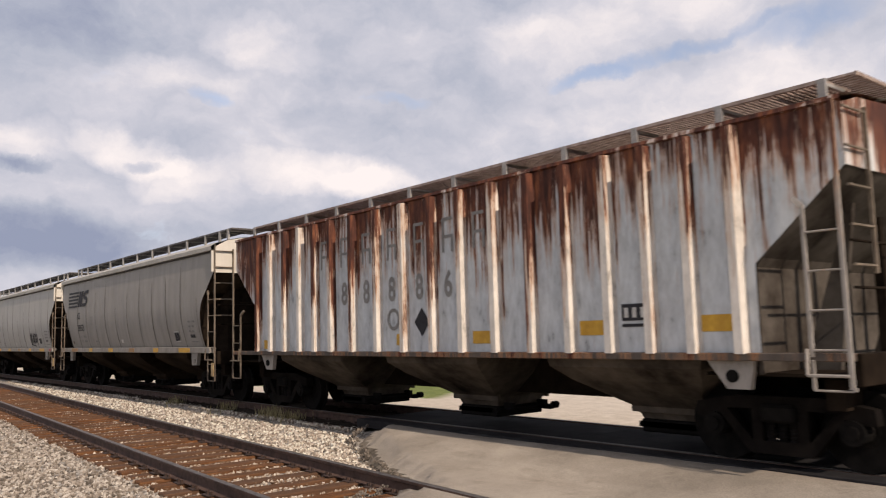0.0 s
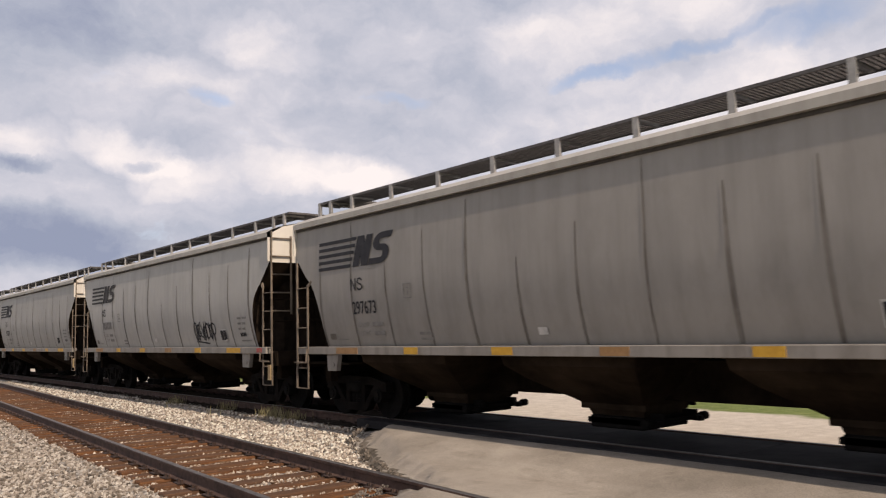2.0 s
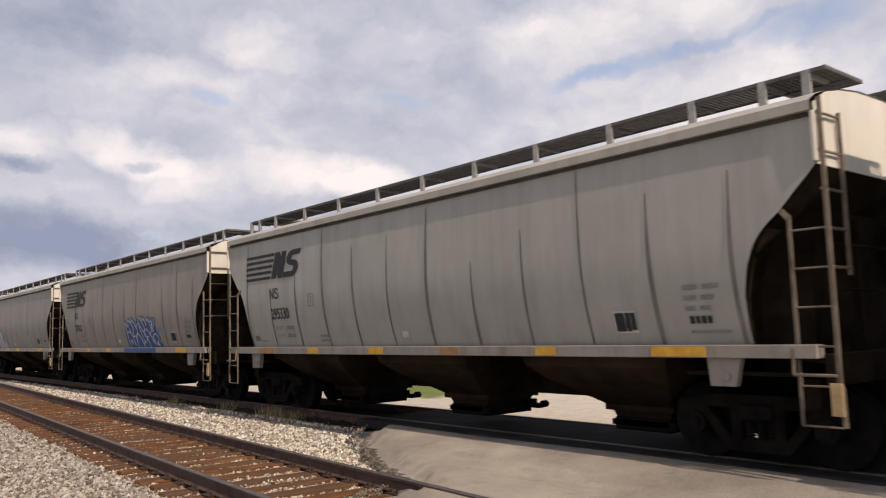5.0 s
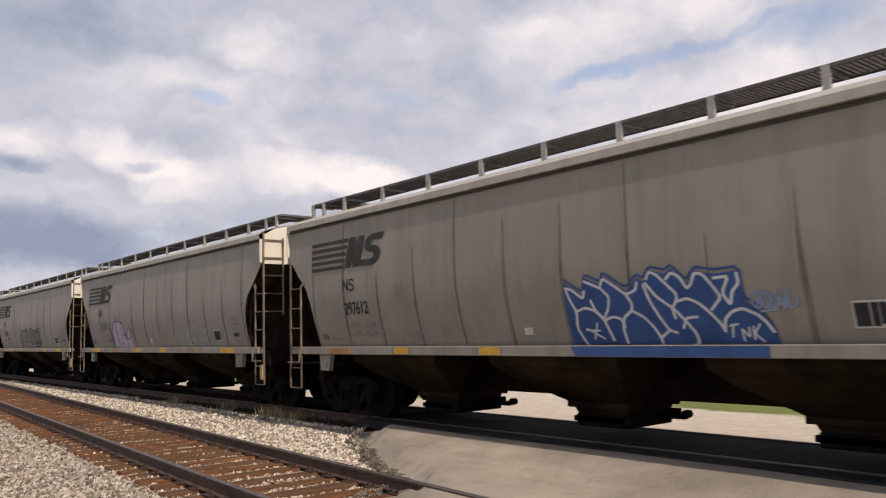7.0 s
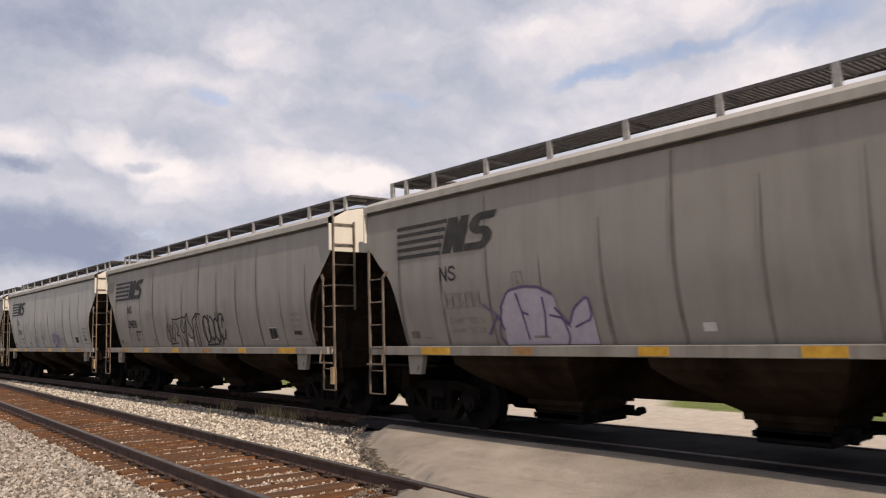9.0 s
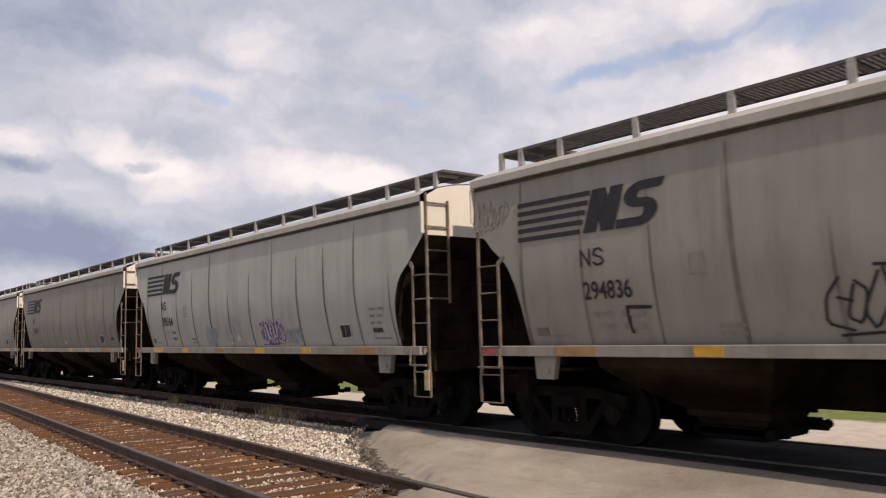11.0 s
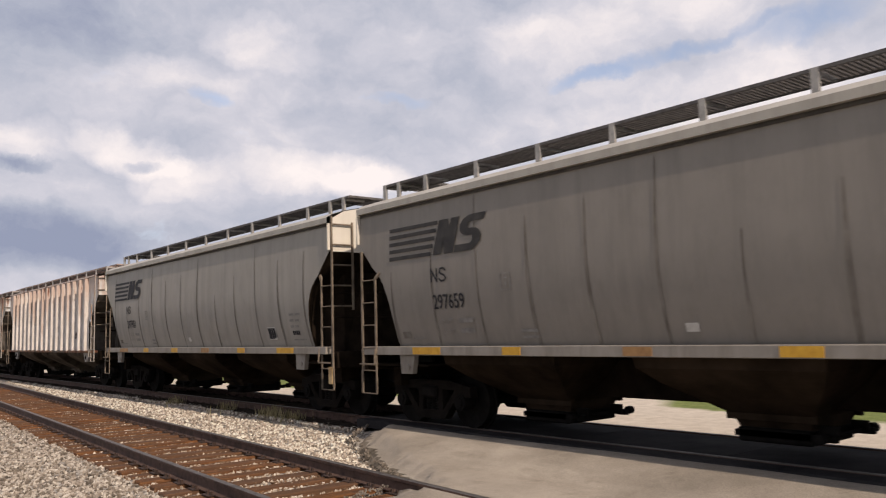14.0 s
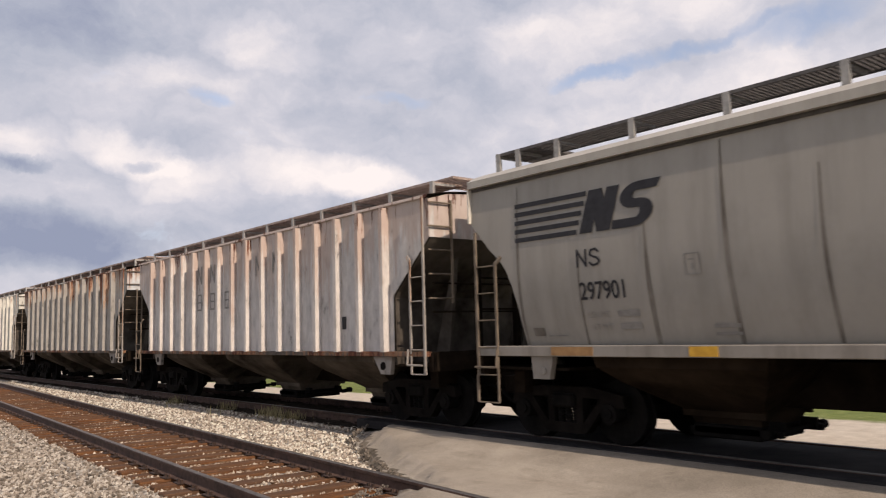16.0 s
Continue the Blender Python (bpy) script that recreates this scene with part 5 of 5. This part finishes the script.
spots = []
for x, y in zip(rng.uniform(0.2, 8.1, 60000), 7 + 34 * rng.uniform(0, 1, 60000) ** 1.7):
    off = x - near_x(y)
    if on_pave(x, y) or (abs(off) < 1.32):
        continue
    spots.append((x, y))
left = [q for q in spots if q[0] < near_x(q[1])]
spots = [q for q in spots if q[0] > near_x(q[1])]
stones("ballast_stones", left, 0.036, STONE, "loose pale limestone ballast stones beside the track", lambda x, y: bed_z(x, y) + 0.012)
stones("ballast_stones", spots, 0.036, STONE_PALE, "loose pale limestone ballast stones", lambda x, y: bed_z(x, y) + 0.012)
spots = [(near_x(y) + o, y) for o, y in zip(rng.uniform(-1.32, 1.32, 17000), 7.3 + 26 * rng.uniform(0, 1, 17000) ** 1.3) if abs(abs(o) - HEAD) > 0.09 and not on_pave(near_x(y) + o, y)]
stones("ballast_stones", spots, 0.025, STONE_BROWN, "small rust-stained ballast between the ties", lambda x, y: bed_z(x, y) + 0.012)


# ---- tracks ----
def rail_mesh(name, y0, y1, slope):
    prof = [(-0.07, 0.0), (0.07, 0.0), (0.07, 0.012), (0.012, 0.03), (0.010, 0.115), (0.036, 0.128), (0.036, 0.160), (0.028, 0.168), (-0.028, 0.168), (-0.036, 0.160), (-0.036, 0.128), (-0.010, 0.115), (-0.012, 0.03), (-0.07, 0.012)]
    ys = [y0 + (y1 - y0) * i / 60 for i in range(61)]
    v = [(x + slope * y, y, z) for y in ys for x, z in prof]
    n = len(prof)
    f = [(j * n + i, j * n + (i + 1) % n, (j + 1) * n + (i + 1) % n, (j + 1) * n + i) for j in range(60) for i in range(n)]
    me = raw(name, v, f, RAIL_SIDE)
    me.materials.append(STEEL)
    for p in me.polygons:
        if p.center.z > 0.15:
            p.material_index = 1
    return me


def tie_mesh(seed):
    bm = fresh()
    box(bm, -1.3, 1.3, -0.115, 0.115, -0.15, 0.0, 0.012)
    for q in bm.verts:
        q.co += Vector(noise.noise_vector(q.co * 3 + Vector((seed, 0, 0)))) * 0.012
    return mesh_of("tie", bm, TIE)


def plate_mesh():
    bm = fresh()
    box(bm, -0.16, 0.16, -0.09, 0.09, 0.0, 0.014)
    for x in (-0.10, 0.10):
        for y in (-0.05, 0.05):
            box(bm, x - 0.014, x + 0.014, y - 0.014, y + 0.014, 0.014, 0.05)
    return mesh_of("tie_plate", bm, PLATE_RUST)


def track(label, x_of, slope, y_ties, y_rails, lift=0.0):
    tr = tagged(new("railway_track"), label, "railway track", kind="structure")
    tr.location = (0, 0, lift)
    for s in (-1, 1):
        r = part("rail", rail_mesh("rail", *y_rails, slope), RAIL_SIDE, tr, "rusty steel rail with a worn head")
        r.location = (x_of(0) + s * HEAD, 0, 0.002)
    meshes = [shared("tie%d" % k, lambda: tie_mesh(k * 7.7)) for k in range(5)]
    pm = shared("tie_plate", plate_mesh)
    rg = random.Random(4)
    y, n = y_ties[0], 0
    while y < y_ties[1]:
        t = part("tie", meshes[n % 5], TIE, tr)
        t.location = (x_of(y) + rg.uniform(-0.05, 0.05), y, 0.0 - rg.uniform(0, 0.012))
        t.rotation_euler = (0, 0, -slope + rg.uniform(-0.015, 0.015))
        if y < 30:
            for s in (-1, 1):
                p = part("tie_plate", pm, PLATE_RUST, tr)
                p.location = (x_of(y) + s * HEAD, y, 0.0)
        y += 0.52 + rg.uniform(-0.02, 0.02)
        n += 1
    return tr


track("rusty rails on weathered brown wooden ties", near_x, NEAR_SLOPE, (7.1, 75), (-60, 150))
track("train's own track on wooden ties", lambda y: TRAIN_X, 0.0, (12.3, 70), (-170, 330), RISE)


# ---- asphalt crossing ----
def crossing_mesh():
    v, f = [], []
    idx = {}
    xs = steps((-6, 3, 36), (3, 9, 60), (9, 11.5, 10))
    ys = steps((-14, 6, 80), (6, 13.25, 73))
    def vert(x, y):
        if (x, y) not in idx:
            inside = min(1.0, sum(on_pave(x + dx, y + dy) for dx, dy in ((0, 0.3), (0.2, 0.5), (-0.3, 0.3), (0, 0.75))) / 4.0)
            z = -0.11 + rise(x) + 0.245 * inside + 0.012 * noise.noise(Vector((x * 0.8, y * 0.8, 1)))
            z -= 0.24 * min(1.0, max(0.0, (x - 10.25) / 1.0))
            idx[(x, y)] = len(v)
            jx, jy = noise.noise(Vector((x * 3, y * 3, 7))) * 0.07, noise.noise(Vector((x * 3, y * 3, 17))) * 0.07
            v.append((x + jx, y + jy, min(z, 0.15 + rise(x))))
        return idx[(x, y)]
    for x0, x1 in zip(xs, xs[1:]):
        for y0, y1 in zip(ys, ys[1:]):
            if on_pave(x0, y0) or on_pave(x1, y1) or on_pave(x0, y1):
                f.append((vert(x0, y0), vert(x1, y0), vert(x1, y1), vert(x0, y1)))
    me = raw("crossing", v, f, ASPHALT, True)
    me.materials.append(RIM)
    for p in me.polygons:
        c = p.center
        if c.y > 6 and not on_pave(c.x, c.y + 0.42 + 0.25 * noise.noise(Vector((c.x * 1.7, c.y * 1.7, 4)))):
            p.material_index = 1
    return me


# Panels beside the rails, assumed; their black stands for the train's shadow.
for x0, x1 in ((8.10, TRAIN_X - HEAD - 0.05), (TRAIN_X - HEAD + 0.11, TRAIN_X + HEAD - 0.11)):
    y = -14.0
    pan = fresh()
    box(pan, x0, x1, -1.195, 1.195, 0.02 + RISE, 0.158 + RISE, 0.004)
    me = mesh_of("crossing_panel", pan, PANEL_DARK)
    while y < 11.6:
        MESH.setdefault("panels", []).append((me, y + 1.2))
        y += 2.4
crossing = tagged(new("road_crossing", crossing_mesh()), "dusty worn asphalt level crossing with ragged edge", "road", kind="structure")
for me, y in MESH["panels"]:
    part("crossing_panel", me, PANEL_DARK, crossing, "assumed crossing panel, black for the train's shadow").location = (0, y, 0)
# Dark strip laid under the train: its shadow put into the colour.
tagged(new("oily_bed", sheet("oily_bed", steps((7.98, 10.7, 10)), steps((12.0, 30, 60), (30, 90, 60), (90, 330, 30)), lambda x, y: bed_z(x, y) + 0.035, DARK_BED)), "ballast strip darkened for the shadow under the train", "ballast", kind="structure")


# ---- distance ----
def tree_line():
    v, f = [], []
    rg = random.Random(9)
    for i in range(2600):
        a = rg.uniform(0.1, 1.9)
        d = rg.uniform(330, 380)
        x, y = math.sin(a) * d, math.cos(a) * d
        top = 5.5 + 3.0 * noise.noise(Vector((a * 14, 0, 0))) + 2 * noise.noise(Vector((a * 60, 0, 0)))
        z = rg.uniform(0.3, max(1.2, top))
        r = rg.uniform(0.9, 2.0)
        o = len(v)
        for dx, dy, dz in ((1, 0, 0), (-1, 0, 0), (0, 1, 0), (0, -1, 0), (0, 0, 1), (0, 0, -1)):
            k = r * rg.uniform(0.6, 1.2)
            v.append((x + dx * k, y + dy * k, max(-0.1, z + dz * k * 0.8)))
        f.extend(tuple(o + q for q in t) for t in ((0, 2, 4), (2, 1, 4), (1, 3, 4), (3, 0, 4), (2, 0, 5), (1, 2, 5), (3, 1, 5), (0, 3, 5)))
    return raw("far_woods", v, f, LEAF)


tagged(new("far_woods", tree_line()), "low dark green line of far trees", "trees", kind="stuff")


def crop_band():
    v, f = [], []
    rg = random.Random(19)
    for i in range(15000):
        x, y = 88 + 12 * rg.random() ** 2, rg.uniform(0, 150)
        top = 2.9 + 0.7 * noise.noise(Vector((y * 0.15, x * 0.1, 0)))
        z, r = rg.uniform(0.1, top), rg.uniform(0.16, 0.40)
        o = len(v)
        for dx, dy, dz in ((1, 0, 0), (-1, 0, 0), (0, 1, 0), (0, -1, 0), (0, 0, 1), (0, 0, -1)):
            k = r * rg.uniform(0.6, 1.2)
            v.append((x + dx * k, y + dy * k, max(0.0, z + dz * k)))
        f.extend(tuple(o + q for q in t) for t in ((0, 2, 4), (2, 1, 4), (1, 3, 4), (3, 0, 4), (2, 0, 5), (1, 2, 5), (3, 1, 5), (0, 3, 5)))
    return raw("hedge", v, f, LEAF)


tagged(new("hedge", crop_band()), "dense dark green hedge across the grass field", "hedge", kind="stuff")
spots = []
for i in range(9000):
    x, y = rng.uniform(4.2, 8.3), rng.uniform(7.0, 12.8)
    if on_pave(x, y - 0.12) and not on_pave(x, y + 0.15) and min(abs(x - near_x(y) - HEAD), abs(x - near_x(y) + HEAD)) > 0.1:
        spots.append((x, y))
stones("asphalt_crumbs", spots[:1100], 0.026, CHUNK, "dark crumbs of broken asphalt along the crossing's edge", lambda x, y: 0.02 + rise(x) + (0.05 if on_pave(x, y) else -0.04))


def weeds():
    v, f = [], []
    rg = random.Random(12)
    for i in range(340):
        y = rg.choice((14.6, 15.4, 15.7, 17.8, 21.0)) + rg.gauss(0, 0.22)
        x = 7.98 + rg.gauss(0, 0.12)
        h = rg.uniform(0.08, 0.24)
        a = rg.uniform(0, 6.28)
        dx, dy = math.cos(a), math.sin(a)
        lean = rg.uniform(-0.08, 0.08)
        o = len(v)
        z = bed_z(x, y) + 0.02
        v.extend(((x - dx * 0.006, y - dy * 0.006, z), (x + dx * 0.006, y + dy * 0.006, z), (x + lean + dx * 0.012, y + lean + dy * 0.012, z + h * 0.7), (x + lean * 1.6, y + lean * 1.4, z + h)))
        f.extend(((o, o + 1, o + 2), (o, o + 2, o + 3)))
    return raw("weeds", v, f, WEED)


tagged(new("weeds", weeds()), "dry yellow-green weeds at the ballast's edge", "weeds", kind="stuff")


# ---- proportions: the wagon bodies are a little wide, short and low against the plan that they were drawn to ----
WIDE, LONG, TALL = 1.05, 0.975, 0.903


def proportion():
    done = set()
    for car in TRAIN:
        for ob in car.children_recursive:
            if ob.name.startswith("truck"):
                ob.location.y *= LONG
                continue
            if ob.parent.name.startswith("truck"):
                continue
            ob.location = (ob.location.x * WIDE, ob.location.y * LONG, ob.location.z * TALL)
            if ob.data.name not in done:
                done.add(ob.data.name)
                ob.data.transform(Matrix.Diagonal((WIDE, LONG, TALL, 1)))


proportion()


# ---- all that moves ----
def motions():
    for j, car in enumerate(TRAIN):
        y = FIRST + PITCH * j + SLACK[j]
        walk(car, [(t, pose(TRAIN_X, y - SPEED * t, RAIL_TOP)) for t in (0.0, 4.0, 8.0, 12.0, 16.0)])
    turn = math.degrees(SPEED / 0.42)
    for wheel, s in WHEELS:
        walk(wheel, [(k / 15, pose(0, s, 0.42, turn * k / 15)) for k in range(241)])


motions()
